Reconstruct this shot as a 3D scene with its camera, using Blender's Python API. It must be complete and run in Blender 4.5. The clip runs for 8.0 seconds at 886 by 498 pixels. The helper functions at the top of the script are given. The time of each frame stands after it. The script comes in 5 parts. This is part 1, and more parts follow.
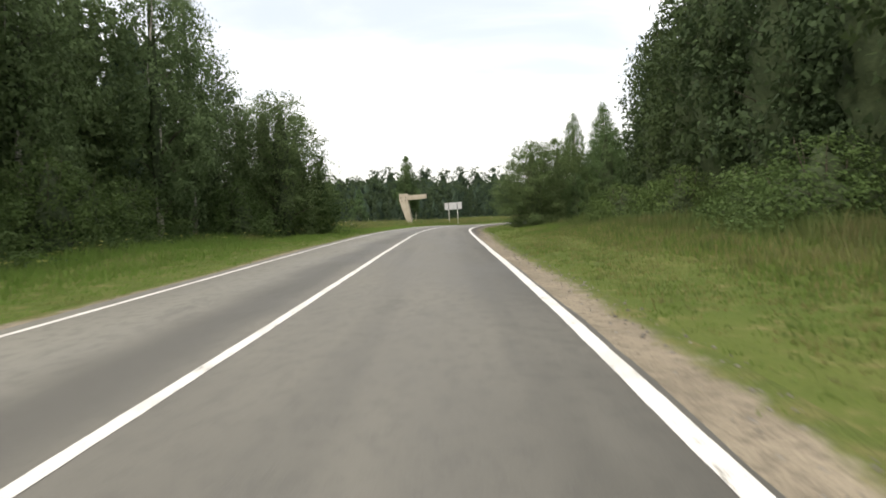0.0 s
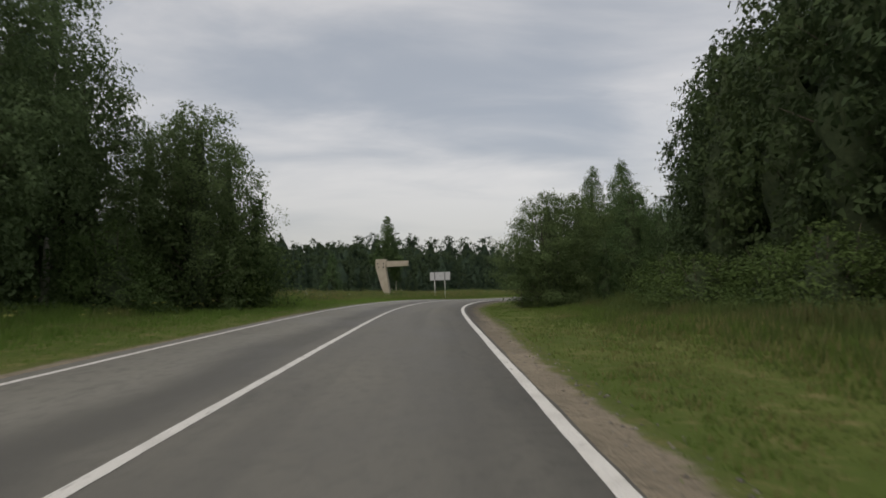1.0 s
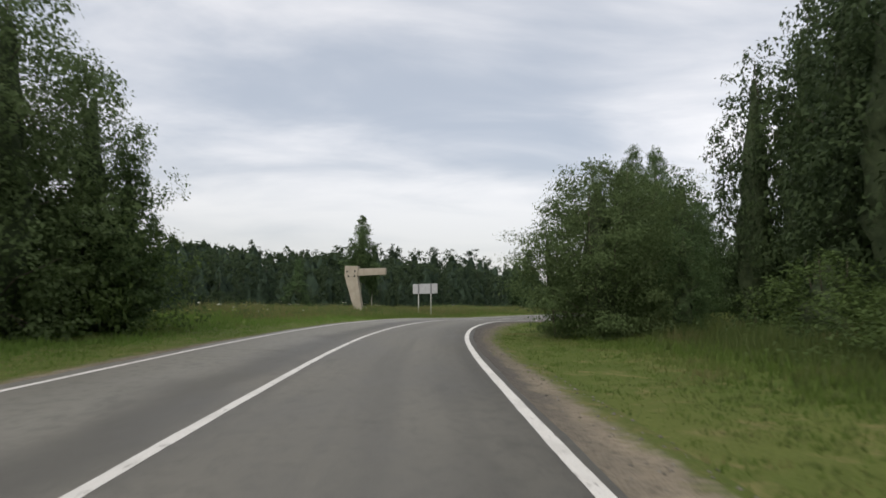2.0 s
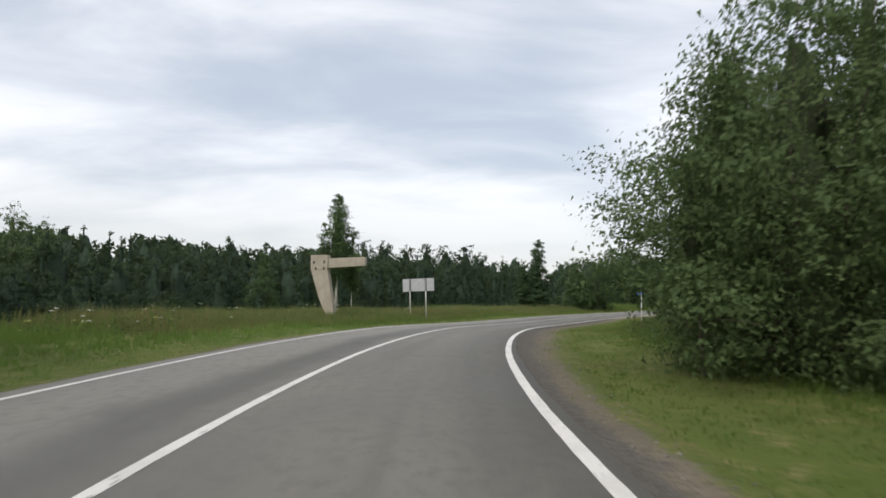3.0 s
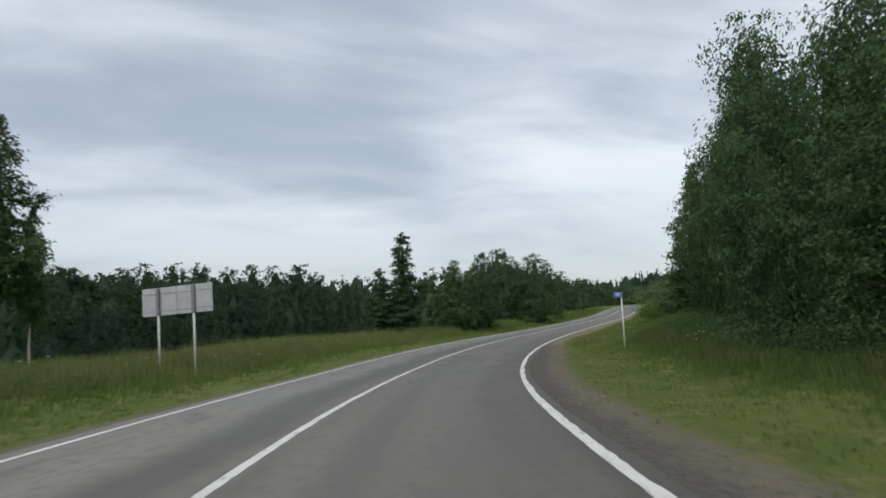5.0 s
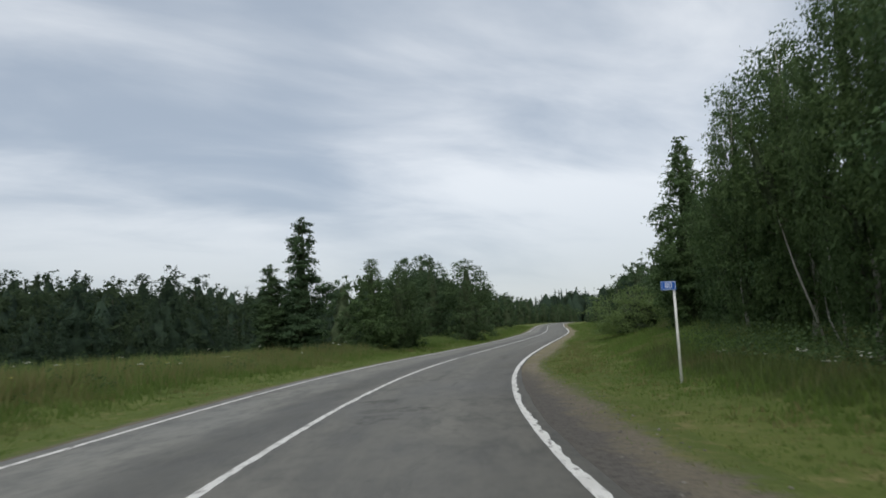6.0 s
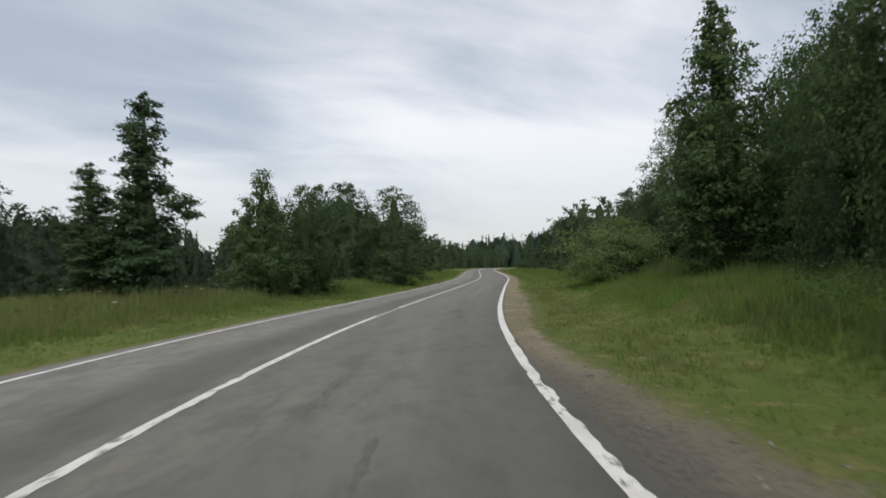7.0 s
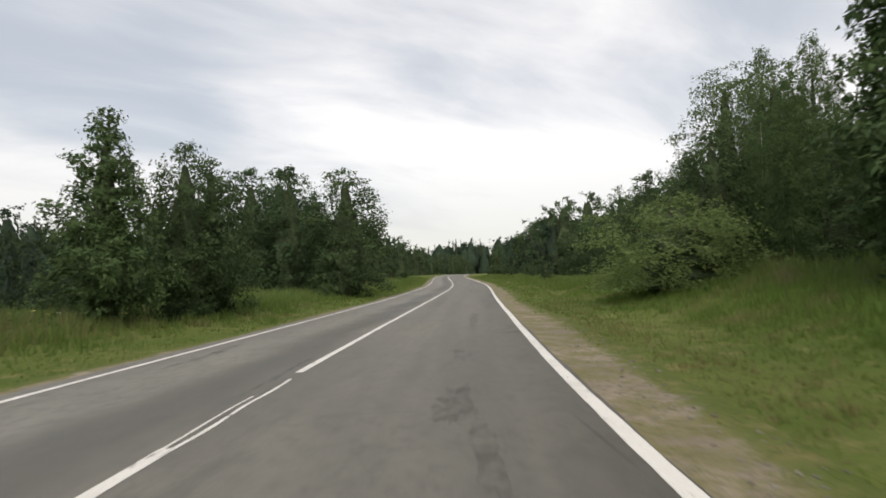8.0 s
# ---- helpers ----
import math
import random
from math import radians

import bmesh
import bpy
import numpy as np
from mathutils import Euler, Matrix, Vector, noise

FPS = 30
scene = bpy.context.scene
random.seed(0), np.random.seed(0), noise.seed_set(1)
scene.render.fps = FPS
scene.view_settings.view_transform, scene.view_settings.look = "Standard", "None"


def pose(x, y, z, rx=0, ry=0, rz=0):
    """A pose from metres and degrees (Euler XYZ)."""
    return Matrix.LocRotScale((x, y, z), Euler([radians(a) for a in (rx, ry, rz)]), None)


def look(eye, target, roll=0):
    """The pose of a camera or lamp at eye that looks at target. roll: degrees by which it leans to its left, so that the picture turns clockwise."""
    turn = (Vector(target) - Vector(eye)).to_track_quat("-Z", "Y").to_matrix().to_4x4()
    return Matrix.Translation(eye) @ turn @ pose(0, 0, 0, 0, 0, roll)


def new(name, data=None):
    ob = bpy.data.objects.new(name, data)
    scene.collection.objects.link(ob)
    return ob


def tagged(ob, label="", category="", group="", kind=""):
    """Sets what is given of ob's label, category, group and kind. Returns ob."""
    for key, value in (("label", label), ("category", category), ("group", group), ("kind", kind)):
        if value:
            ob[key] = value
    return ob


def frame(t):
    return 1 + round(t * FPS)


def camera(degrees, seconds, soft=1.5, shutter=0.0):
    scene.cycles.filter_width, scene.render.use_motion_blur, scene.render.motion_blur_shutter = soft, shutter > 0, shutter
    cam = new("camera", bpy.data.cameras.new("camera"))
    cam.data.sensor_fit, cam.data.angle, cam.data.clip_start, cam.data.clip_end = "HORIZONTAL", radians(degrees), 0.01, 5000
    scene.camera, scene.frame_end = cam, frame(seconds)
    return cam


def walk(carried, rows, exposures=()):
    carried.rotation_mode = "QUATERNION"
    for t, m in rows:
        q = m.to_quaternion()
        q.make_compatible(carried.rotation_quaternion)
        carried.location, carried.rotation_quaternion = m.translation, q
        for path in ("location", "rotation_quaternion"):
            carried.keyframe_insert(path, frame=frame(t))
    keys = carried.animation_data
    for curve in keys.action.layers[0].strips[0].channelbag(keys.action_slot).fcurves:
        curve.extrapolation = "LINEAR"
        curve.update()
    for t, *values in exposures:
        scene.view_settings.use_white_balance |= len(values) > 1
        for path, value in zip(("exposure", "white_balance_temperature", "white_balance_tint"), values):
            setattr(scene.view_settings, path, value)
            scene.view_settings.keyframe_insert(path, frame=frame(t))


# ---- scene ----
# ---------------------------------------------------------------- camera
cam = camera(70.09, 8.0, soft=1.7, shutter=0.2)
PATH = [
    (0.00, (2.167, -0.000, 1.285), (1.615, 19.955, 0.069), -1.75),
    (0.25, (2.149, 3.545, 1.294), (1.874, 23.537, 0.819), 0.26),
    (0.50, (2.117, 7.085, 1.298), (2.064, 27.084, 1.491), 1.69),
    (0.75, (2.089, 10.616, 1.292), (2.032, 30.605, 1.956), 1.31),
    (1.00, (2.052, 14.143, 1.282), (1.944, 34.116, 2.299), 0.45),
    (1.25, (1.982, 17.670, 1.271), (1.944, 37.630, 2.546), 0.31),
    (1.50, (1.892, 21.199, 1.261), (1.998, 41.149, 2.677), 0.56),
    (1.75, (1.793, 24.729, 1.251), (2.059, 44.673, 2.722), 1.03),
    (2.00, (1.695, 28.257, 1.238), (2.096, 48.198, 2.713), 1.52),
    (2.25, (1.610, 31.778, 1.220), (2.097, 51.719, 2.680), 1.83),
    (2.50, (1.553, 35.284, 1.193), (2.097, 55.223, 2.652), 1.77),
    (2.75, (1.536, 38.778, 1.156), (2.114, 58.717, 2.602), 1.45),
    (3.00, (1.546, 42.250, 1.117), (2.201, 62.186, 2.572), 0.81),
    (3.25, (1.599, 45.682, 1.085), (2.414, 65.604, 2.651), -0.63),
    (3.50, (1.699, 49.070, 1.056), (2.873, 68.963, 2.755), -1.98),
    (3.75, (1.839, 52.404, 1.034), (3.693, 72.237, 2.832), -2.22),
    (4.00, (2.053, 55.706, 1.013), (4.689, 75.443, 2.884), -2.17),
    (4.25, (2.362, 58.977, 0.979), (5.756, 78.595, 2.872), -2.42),
    (4.50, (2.784, 62.234, 0.941), (6.946, 81.703, 2.854), -2.67),
    (4.75, (3.327, 65.511, 0.909), (8.270, 84.788, 2.904), -2.71),
    (5.00, (3.984, 68.797, 0.877), (9.710, 87.842, 3.002), -2.57),
    (5.25, (4.769, 72.071, 0.832), (11.238, 90.858, 3.107), -2.37),
    (5.50, (5.699, 75.307, 0.766), (12.841, 93.831, 3.183), -2.19),
    (5.80, (7.028, 79.102, 0.665), (14.824, 97.345, 3.204), -2.15),
    (6.00, (8.042, 81.569, 0.593), (16.186, 99.652, 3.178), -2.25),
    (6.25, (9.334, 84.613, 0.514), (17.816, 102.557, 2.979), -2.05),
    (6.50, (10.686, 87.613, 0.457), (19.575, 105.402, 2.590), -1.72),
    (6.75, (12.133, 90.558, 0.428), (21.692, 108.064, 1.888), -1.46),
    (7.00, (13.657, 93.479, 0.415), (23.906, 110.636, 1.201), -1.24),
    (7.25, (15.247, 96.418, 0.402), (26.114, 113.202, 0.842), -1.09),
    (7.50, (16.919, 99.342, 0.404), (28.218, 115.841, 0.747), -1.05),
    (7.75, (18.675, 102.240, 0.442), (30.003, 118.712, 1.030), -1.18),
    (8.00, (20.505, 105.110, 0.487), (31.685, 121.665, 1.454), -1.38),
]

walk(cam, [(t, look(eye, aim, roll)) for t, eye, aim, roll in PATH],
     exposures=[(0.0, 1.04, 7400, 10), (0.2, 0.80, 7300, 10), (0.4, 0.42, 7200, 10), (0.6, 0.10, 7200, 11), (0.8, -0.12, 7200, 11), (1.0, -0.15, 7200, 11),
                (1.3, -0.1, 7150, 11), (1.9, 0.2, 7000, 11), (2.5, 0.50, 6900, 11), (3.0, 0.45, 6850, 10), (3.5, 0.30, 6800, 10), (4.0, 0.13, 6650, 9),
                (5.0, 0.06, 6500, 7.5), (6.0, 0.0, 6520, 7), (6.6, 0.0, 6520, 6.5), (7.0, 0.15, 6780, 9), (7.25, 0.12, 6950, 10), (7.5, 0.08, 7000, 10), (7.75, 0.22, 7200, 11), (8.0, 0.38, 7300, 11)])

# ---------------------------------------------------------------- world and light
SUN_EL, SUN_AZ = radians(42), radians(215)
world = bpy.data.worlds.new("overcast_sky")
scene.world = world
world.use_nodes = True
wn, wl_ = world.node_tree.nodes, world.node_tree.links
wn.clear()


def wnode(kind, **sets):
    n = wn.new(kind)
    for k, v in sets.items():
        n.inputs[k].default_value = v
    return n


def wmath(op, a, b=None):
    n = wn.new("ShaderNodeMath")
    n.operation = op
    for i, v in enumerate((a, b)):
        if v is None:
            continue
        if isinstance(v, (int, float)):
            n.inputs[i].default_value = v
        else:
            wl_.new(v, n.inputs[i])
    return n.outputs[0]


def wmix(fac, a, b):
    n = wn.new("ShaderNodeMix")
    n.data_type = "RGBA"
    for i, v in ((0, fac), (6, a), (7, b)):
        if isinstance(v, (int, float)):
            n.inputs[i].default_value = v
        elif isinstance(v, tuple):
            n.inputs[i].default_value = (*v, 1)
        else:
            wl_.new(v, n.inputs[i])
    return n.outputs[2]


sky = wn.new("ShaderNodeTexSky")
sky.sky_type = "NISHITA"
sky.sun_disc = False
sky.sun_elevation, sky.sun_rotation = SUN_EL, SUN_AZ
co = wn.new("ShaderNodeTexCoord")
sep = wn.new("ShaderNodeSeparateXYZ")
wl_.new(co.outputs["Generated"], sep.inputs[0])
up = wmath("ADD", wmath("MAXIMUM", sep.outputs[2], 0.0), 0.24)
flat = wn.new("ShaderNodeCombineXYZ")
wl_.new(wmath("DIVIDE", sep.outputs[0], up), flat.inputs[0])
wl_.new(wmath("DIVIDE", sep.outputs[1], up), flat.inputs[1])
turn = wn.new("ShaderNodeMapping")
turn.inputs["Rotation"].default_value = (0, 0, radians(24))
turn.inputs["Scale"].default_value = (0.5, 1.0, 1)
turn.inputs["Location"].default_value = (1.3, 0.45, 0)
wl_.new(flat.outputs[0], turn.inputs[0])
big = wnode("ShaderNodeTexNoise", Scale=0.95, Detail=3.0, Roughness=0.42, Distortion=0.25)
fine = wnode("ShaderNodeTexNoise", Scale=2.6, Detail=6.0, Roughness=0.54, Distortion=0.4)
wl_.new(turn.outputs[0], big.inputs["Vector"])
wl_.new(turn.outputs[0], fine.inputs["Vector"])
mixed = wmath("ADD", wmath("MULTIPLY", big.outputs[0], 0.64), wmath("MULTIPLY", fine.outputs[0], 0.36))
# a darker belt of cloud half way up
belt = wmath("DIVIDE", wmath("SUBTRACT", sep.outputs[2], 0.30), 0.10)
belt = wmath("POWER", 2.718, wmath("MULTIPLY", wmath("MULTIPLY", belt, belt), -1.0))
mixed = wmath("SUBTRACT", mixed, wmath("MULTIPLY", belt, 0.085))
# thinner, brighter cloud towards the end of the road
thin_at = wn.new("ShaderNodeVectorMath")
thin_at.operation = "DOT_PRODUCT"
thin_at.inputs[1].default_value = (math.sin(radians(36)) * math.cos(radians(24)), math.cos(radians(36)) * math.cos(radians(24)), math.sin(radians(24)))
wl_.new(co.outputs["Generated"], thin_at.inputs[0])
lit = wn.new("ShaderNodeMapRange")
lit.interpolation_type = "SMOOTHSTEP"
lit.inputs[1].default_value, lit.inputs[2].default_value = 0.90, 0.995
wl_.new(thin_at.outputs["Value"], lit.inputs[0])
mixed = wmath("ADD", mixed, wmath("ADD", wmath("MULTIPLY", lit.outputs[0], 0.06), 0.03))
shade = wn.new("ShaderNodeMapRange")
shade.interpolation_type = "SMOOTHSTEP"
shade.inputs[1].default_value, shade.inputs[2].default_value = 0.365, 0.60
wl_.new(mixed, shade.inputs[0])
cloud = wmix(shade.outputs[0], (0.355, 0.405, 0.49), (0.755, 0.77, 0.815))
low = wn.new("ShaderNodeMapRange")
low.interpolation_type = "SMOOTHSTEP"
low.inputs[1].default_value, low.inputs[2].default_value = 0.02, 0.26
low.inputs[3].default_value, low.inputs[4].default_value = 0.85, 0.0
wl_.new(sep.outputs[2], low.inputs[0])
cloud = wmix(low.outputs[0], cloud, (0.46, 0.48, 0.52))
thin = wn.new("ShaderNodeMix")
thin.data_type, thin.blend_type = "RGBA", "ADD"
thin.inputs[0].default_value = 0.02
wl_.new(cloud, thin.inputs[6])
wl_.new(sky.outputs[0], thin.inputs[7])
back = wnode("ShaderNodeBackground", Strength=1.0)
wl_.new(thin.outputs[2], back.inputs[0])
wout = wn.new("ShaderNodeOutputWorld")
wl_.new(back.outputs[0], wout.inputs[0])

lamp = bpy.data.lights.new("sun", "SUN")
lamp.energy, lamp.angle, lamp.color = 1.5, radians(40), (1.0, 0.97, 0.92)
sun = new("sun", lamp)
sun.rotation_euler = (math.pi / 2 - SUN_EL, 0, math.pi - SUN_AZ)

# ---------------------------------------------------------------- materials


class Mat:
    """A small wrapper for building a node material."""

    def __init__(self, name, rough=0.8, spec=0.3, metal=0.0):
        self.m = bpy.data.materials.new(name)
        self.m.use_nodes = True
        self.n, self.l = self.m.node_tree.nodes, self.m.node_tree.links
        self.b = self.n["Principled BSDF"]
        self.b.inputs["Roughness"].default_value = rough
        self.b.inputs["Specular IOR Level"].default_value = spec
        self.b.inputs["Metallic"].default_value = metal
        self.tc = self.n.new("ShaderNodeTexCoord")

    def put(self, socket, v):
        if isinstance(v, (int, float)):
            socket.default_value = v
        elif isinstance(v, tuple):
            socket.default_value = (*v, 1) if len(v) == 3 and socket.type == "RGBA" else v
        else:
            self.l.new(v, socket)

    def noise(self, scale, detail=4, rough=0.55, co="Object", stretch=None, dist=0.0):
        n = self.n.new("ShaderNodeTexNoise")
        n.inputs["Scale"].default_value, n.inputs["Detail"].default_value = scale, detail
        n.inputs["Roughness"].default_value, n.inputs["Distortion"].default_value = rough, dist
        src = self.tc.outputs[co]
        if stretch:
            mp = self.n.new("ShaderNodeMapping")
            mp.inputs["Scale"].default_value = stretch
            self.l.new(src, mp.inputs[0])
            src = mp.outputs[0]
        self.l.new(src, n.inputs["Vector"])
        return n.outputs[0]

    def voronoi(self, scale, feature="F1", co="Object", stretch=None):
        n = self.n.new("ShaderNodeTexVoronoi")
        n.feature = feature
        n.inputs["Scale"].default_value = scale
        src = self.tc.outputs[co]
        if stretch:
            mp = self.n.new("ShaderNodeMapping")
            mp.inputs["Scale"].default_value = stretch
            self.l.new(src, mp.inputs[0])
            src = mp.outputs[0]
        self.l.new(src, n.inputs["Vector"])
        return n.outputs[0]

    def step(self, v, lo, hi, a=0.0, b=1.0):
        n = self.n.new("ShaderNodeMapRange")
        n.interpolation_type = "SMOOTHSTEP"
        for i, x in enumerate((v, lo, hi, a, b)):
            self.put(n.inputs[i], x)
        return n.outputs[0]

    def math(self, op, a, b=0.0):
        n = self.n.new("ShaderNodeMath")
        n.operation = op
        self.put(n.inputs[0], a)
        self.put(n.inputs[1], b)
        return n.outputs[0]

    def mix(self, fac, a, b, blend="MIX"):
        n = self.n.new("ShaderNodeMix")
        n.data_type, n.blend_type = "RGBA", blend
        self.put(n.inputs[0], fac)
        self.put(n.inputs[6], a)
        self.put(n.inputs[7], b)
        return n.outputs[2]

    def color(self, v):
        self.put(self.b.inputs["Base Color"], v)

    def bump(self, v, strength=0.4, dist=0.01):
        n = self.n.new("ShaderNodeBump")
        n.inputs["Strength"].default_value, n.inputs["Distance"].default_value = strength, dist
        self.l.new(v, n.inputs["Height"])
        self.l.new(n.outputs[0], self.b.inputs["Normal"])

    def island(self):
        return self.n.new("ShaderNodeNewGeometry").outputs["Random Per Island"]

    def each(self):
        return self.n.new("ShaderNodeObjectInfo").outputs["Random"]


def leaf_material(name, dark, mid, light, glow=0.3):
    m = Mat(name, rough=0.7, spec=0.12)
    c = m.mix(m.step(m.island(), 0.0, 1.0), dark, mid)
    c = m.mix(m.step(m.noise(0.45, 3), 0.45, 0.75), c, light)
    c = m.mix(m.math("MULTIPLY", m.each(), 0.35), c, m.mix(0.6, c, (0.10, 0.13, 0.03)))
    m.color(c)
    tr = m.n.new("ShaderNodeBsdfTranslucent")
    m.l.new(c, tr.inputs[0])
    mx = m.n.new("ShaderNodeMixShader")
    mx.inputs[0].default_value = glow
    m.l.new(m.b.outputs[0], mx.inputs[1])
    m.l.new(tr.outputs[0], mx.inputs[2])
    m.l.new(mx.outputs[0], m.n["Material Output"].inputs[0])
    return m.m


LEAF_BIRCH = leaf_material("birch_leaf", (0.060, 0.103, 0.041), (0.087, 0.140, 0.057), (0.108, 0.163, 0.071), 0.34)
LEAF_ALDER = leaf_material("alder_leaf", (0.054, 0.096, 0.041), (0.081, 0.132, 0.055), (0.102, 0.159, 0.070), 0.32)
LEAF_WILLOW = leaf_material("willow_leaf", (0.058, 0.098, 0.032), (0.083, 0.130, 0.043), (0.100, 0.150, 0.055), 0.35)
# willow leaf lightened: light the shaded bush lacks is put into the colour
LEAF_WILLOW_LIT = leaf_material("lit_willow_leaf", (0.140, 0.205, 0.074), (0.168, 0.236, 0.088), (0.190, 0.255, 0.102), 0.48)
LEAF_GOAT = leaf_material("goat_willow_leaf", (0.070, 0.108, 0.044), (0.096, 0.142, 0.060), (0.120, 0.168, 0.074), 0.36)
# greyer leaf, also lightened in colour to offset the crowns' own shade
LEAF_GREY_LIT = leaf_material("grey_lit_leaf", (0.082, 0.126, 0.056), (0.116, 0.170, 0.076), (0.140, 0.198, 0.092), 0.4)
# dark leaf; on the thicket trees it also carries their unlit side
LEAF_DARK_SHADED = leaf_material("dark_shaded_leaf", (0.042, 0.074, 0.038), (0.060, 0.100, 0.047), (0.074, 0.120, 0.055), 0.3)
# leaf darkened so that the gloom of the inner-side woods is in its colour
LEAF_WOODS_SHADED = leaf_material("shaded_woods_leaf", (0.030, 0.050, 0.025), (0.045, 0.072, 0.033), (0.057, 0.088, 0.040), 0.3)
# bluer and flatter: the haze of distance is put into this leaf colour
LEAF_FAR = leaf_material("hazy_far_leaf", (0.031, 0.052, 0.036), (0.039, 0.064, 0.041), (0.046, 0.075, 0.046), 0.5)


def bark(name, base, mark, birch=False):
    m = Mat(name, rough=0.85, spec=0.2)
    n = m.noise(2.5, 5, 0.6, stretch=(3, 3, 0.6))
    c = m.mix(m.step(n, 0.35, 0.7), base, mark)
    if birch:
        band = m.noise(3.2, 4, 0.6, stretch=(0.8, 0.8, 4.0))
        c = m.mix(m.step(band, 0.57, 0.66), base, (0.03, 0.028, 0.025))
    m.color(c)
    m.bump(n, 0.5, 0.02)
    return m.m


BARK_BIRCH = bark("birch_bark", (0.44, 0.42, 0.38), (0.28, 0.26, 0.23), True)
BARK_GREY = bark("grey_bark", (0.11, 0.095, 0.075), (0.05, 0.042, 0.034))

# solid crown inside; the shade between the boughs is put into its colour
m = Mat("crown_shade", rough=0.95, spec=0.1)
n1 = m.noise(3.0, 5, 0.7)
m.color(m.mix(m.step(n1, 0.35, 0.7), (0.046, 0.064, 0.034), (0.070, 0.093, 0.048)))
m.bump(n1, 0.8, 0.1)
CROWN_SHADE = m.m
# inside of the far crowns, darker still: their inner shade as a colour
m = Mat("far_crown_shade", rough=0.95, spec=0.1)
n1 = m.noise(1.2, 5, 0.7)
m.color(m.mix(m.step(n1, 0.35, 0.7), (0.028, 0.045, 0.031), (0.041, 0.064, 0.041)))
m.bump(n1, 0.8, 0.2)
CROWN_SHADE_FAR = m.m

# aged asphalt with tyre tracks along the lane, coarse aggregate, old seals and cracks (UV: metres across and along)
m = Mat("asphalt", rough=0.78, spec=0.35)
grain = m.noise(95, 3, 0.7, "UV")
chips = m.voronoi(70, "F1", "UV")
patchy = m.noise(0.35, 5, 0.6, "UV", (1.0, 0.35, 1))
track = m.noise(1.3, 3, 0.5, "UV", (1.0, 0.03, 1))
blot = m.noise(0.9, 6, 0.68, "UV", (1.1, 0.42, 1), 0.6)
uvs = m.n.new("ShaderNodeSeparateXYZ")
m.l.new(m.tc.outputs["UV"], uvs.inputs[0])
across = m.math("ADD", uvs.outputs[0], m.math("MULTIPLY", m.math("SUBTRACT", m.noise(0.25, 4, 0.6, "UV"), 0.5), 1.2))
c = m.mix(m.step(patchy, 0.35, 0.68), (0.1150, 0.1110, 0.0958), (0.1676, 0.1620, 0.1399))
c = m.mix(m.math("MULTIPLY", m.step(track, 0.45, 0.66), 0.5), c, (0.0858, 0.0850, 0.0766))
# the far lane is paler, with a dark streak beside the middle line
c = m.mix(m.math("MULTIPLY", m.step(across, -0.9, -1.9), 0.62), c, (0.2193, 0.2140, 0.1878))
streak = m.math("MULTIPLY", m.step(across, -1.5, -0.85), m.step(across, -0.1, -0.6))
c = m.mix(m.math("MULTIPLY", streak, 0.7), c, (0.0731, 0.0720, 0.0651))
c = m.mix(m.math("MULTIPLY", m.step(blot, 0.56, 0.70), 0.5), c, (0.0682, 0.0680, 0.0623))
fleck = m.noise(5.5, 5, 0.7, "UV", (1.0, 0.6, 1))
c = m.mix(m.math("MULTIPLY", m.step(fleck, 0.46, 0.64), 0.42), c, (0.0829, 0.0820, 0.0737))
mottle = m.noise(1.5, 7, 0.72, "UV", (1.3, 0.45, 1), 0.3)
here = m.math("MULTIPLY", m.step(uvs.outputs[1], 84.0, 92.0), m.step(uvs.outputs[1], 126.0, 99.0, 0.25, 1.0))
c = m.mix(m.math("MULTIPLY", m.math("MULTIPLY", m.step(mottle, 0.42, 0.66), here), 0.62), c, (0.0565, 0.0570, 0.0537))
c = m.mix(m.math("MULTIPLY", m.step(grain, 0.45, 0.7), 0.4), c, (0.2632, 0.2600, 0.2346))
c = m.mix(m.math("MULTIPLY", m.step(chips, 0.0, 0.3, 1.0, 0.0), 0.3), c, (0.0487, 0.0500, 0.0479))
crackline = m.voronoi(0.42, "DISTANCE_TO_EDGE", "UV", (1.3, 0.7, 1))
crackhere = m.step(m.noise(0.11, 2, 0.5, "UV"), 0.60, 0.70)
c = m.mix(m.math("MULTIPLY", m.step(crackline, 0.004, 0.016, 0.75, 0.0), crackhere), c, (0.0342, 0.0340, 0.0316))
m.color(c)
m.put(m.b.inputs["Roughness"], m.step(patchy, 0.3, 0.7, 0.62, 0.85))
m.bump(grain, 0.35, 0.006)
ASPHALT = m.m

m = Mat("tar_stain", rough=0.7, spec=0.35)
n1 = m.noise(1.6, 5, 0.65, "UV", (1, 0.6, 1))
m.color(m.mix(m.step(n1, 0.35, 0.7), (0.060, 0.059, 0.055), (0.105, 0.101, 0.092)))
m.bump(m.noise(95, 3, 0.7, "UV"), 0.35, 0.006)
tr = m.n.new("ShaderNodeBsdfTransparent")
mx = m.n.new("ShaderNodeMixShader")
m.l.new(m.step(m.noise(5.0, 7, 0.75, "UV", (1, 0.5, 1)), 0.36, 0.70, 0.0, 0.32), mx.inputs[0])
m.l.new(tr.outputs[0], mx.inputs[1])
m.l.new(m.b.outputs[0], mx.inputs[2])
m.l.new(mx.outputs[0], m.n["Material Output"].inputs[0])
TAR = m.m

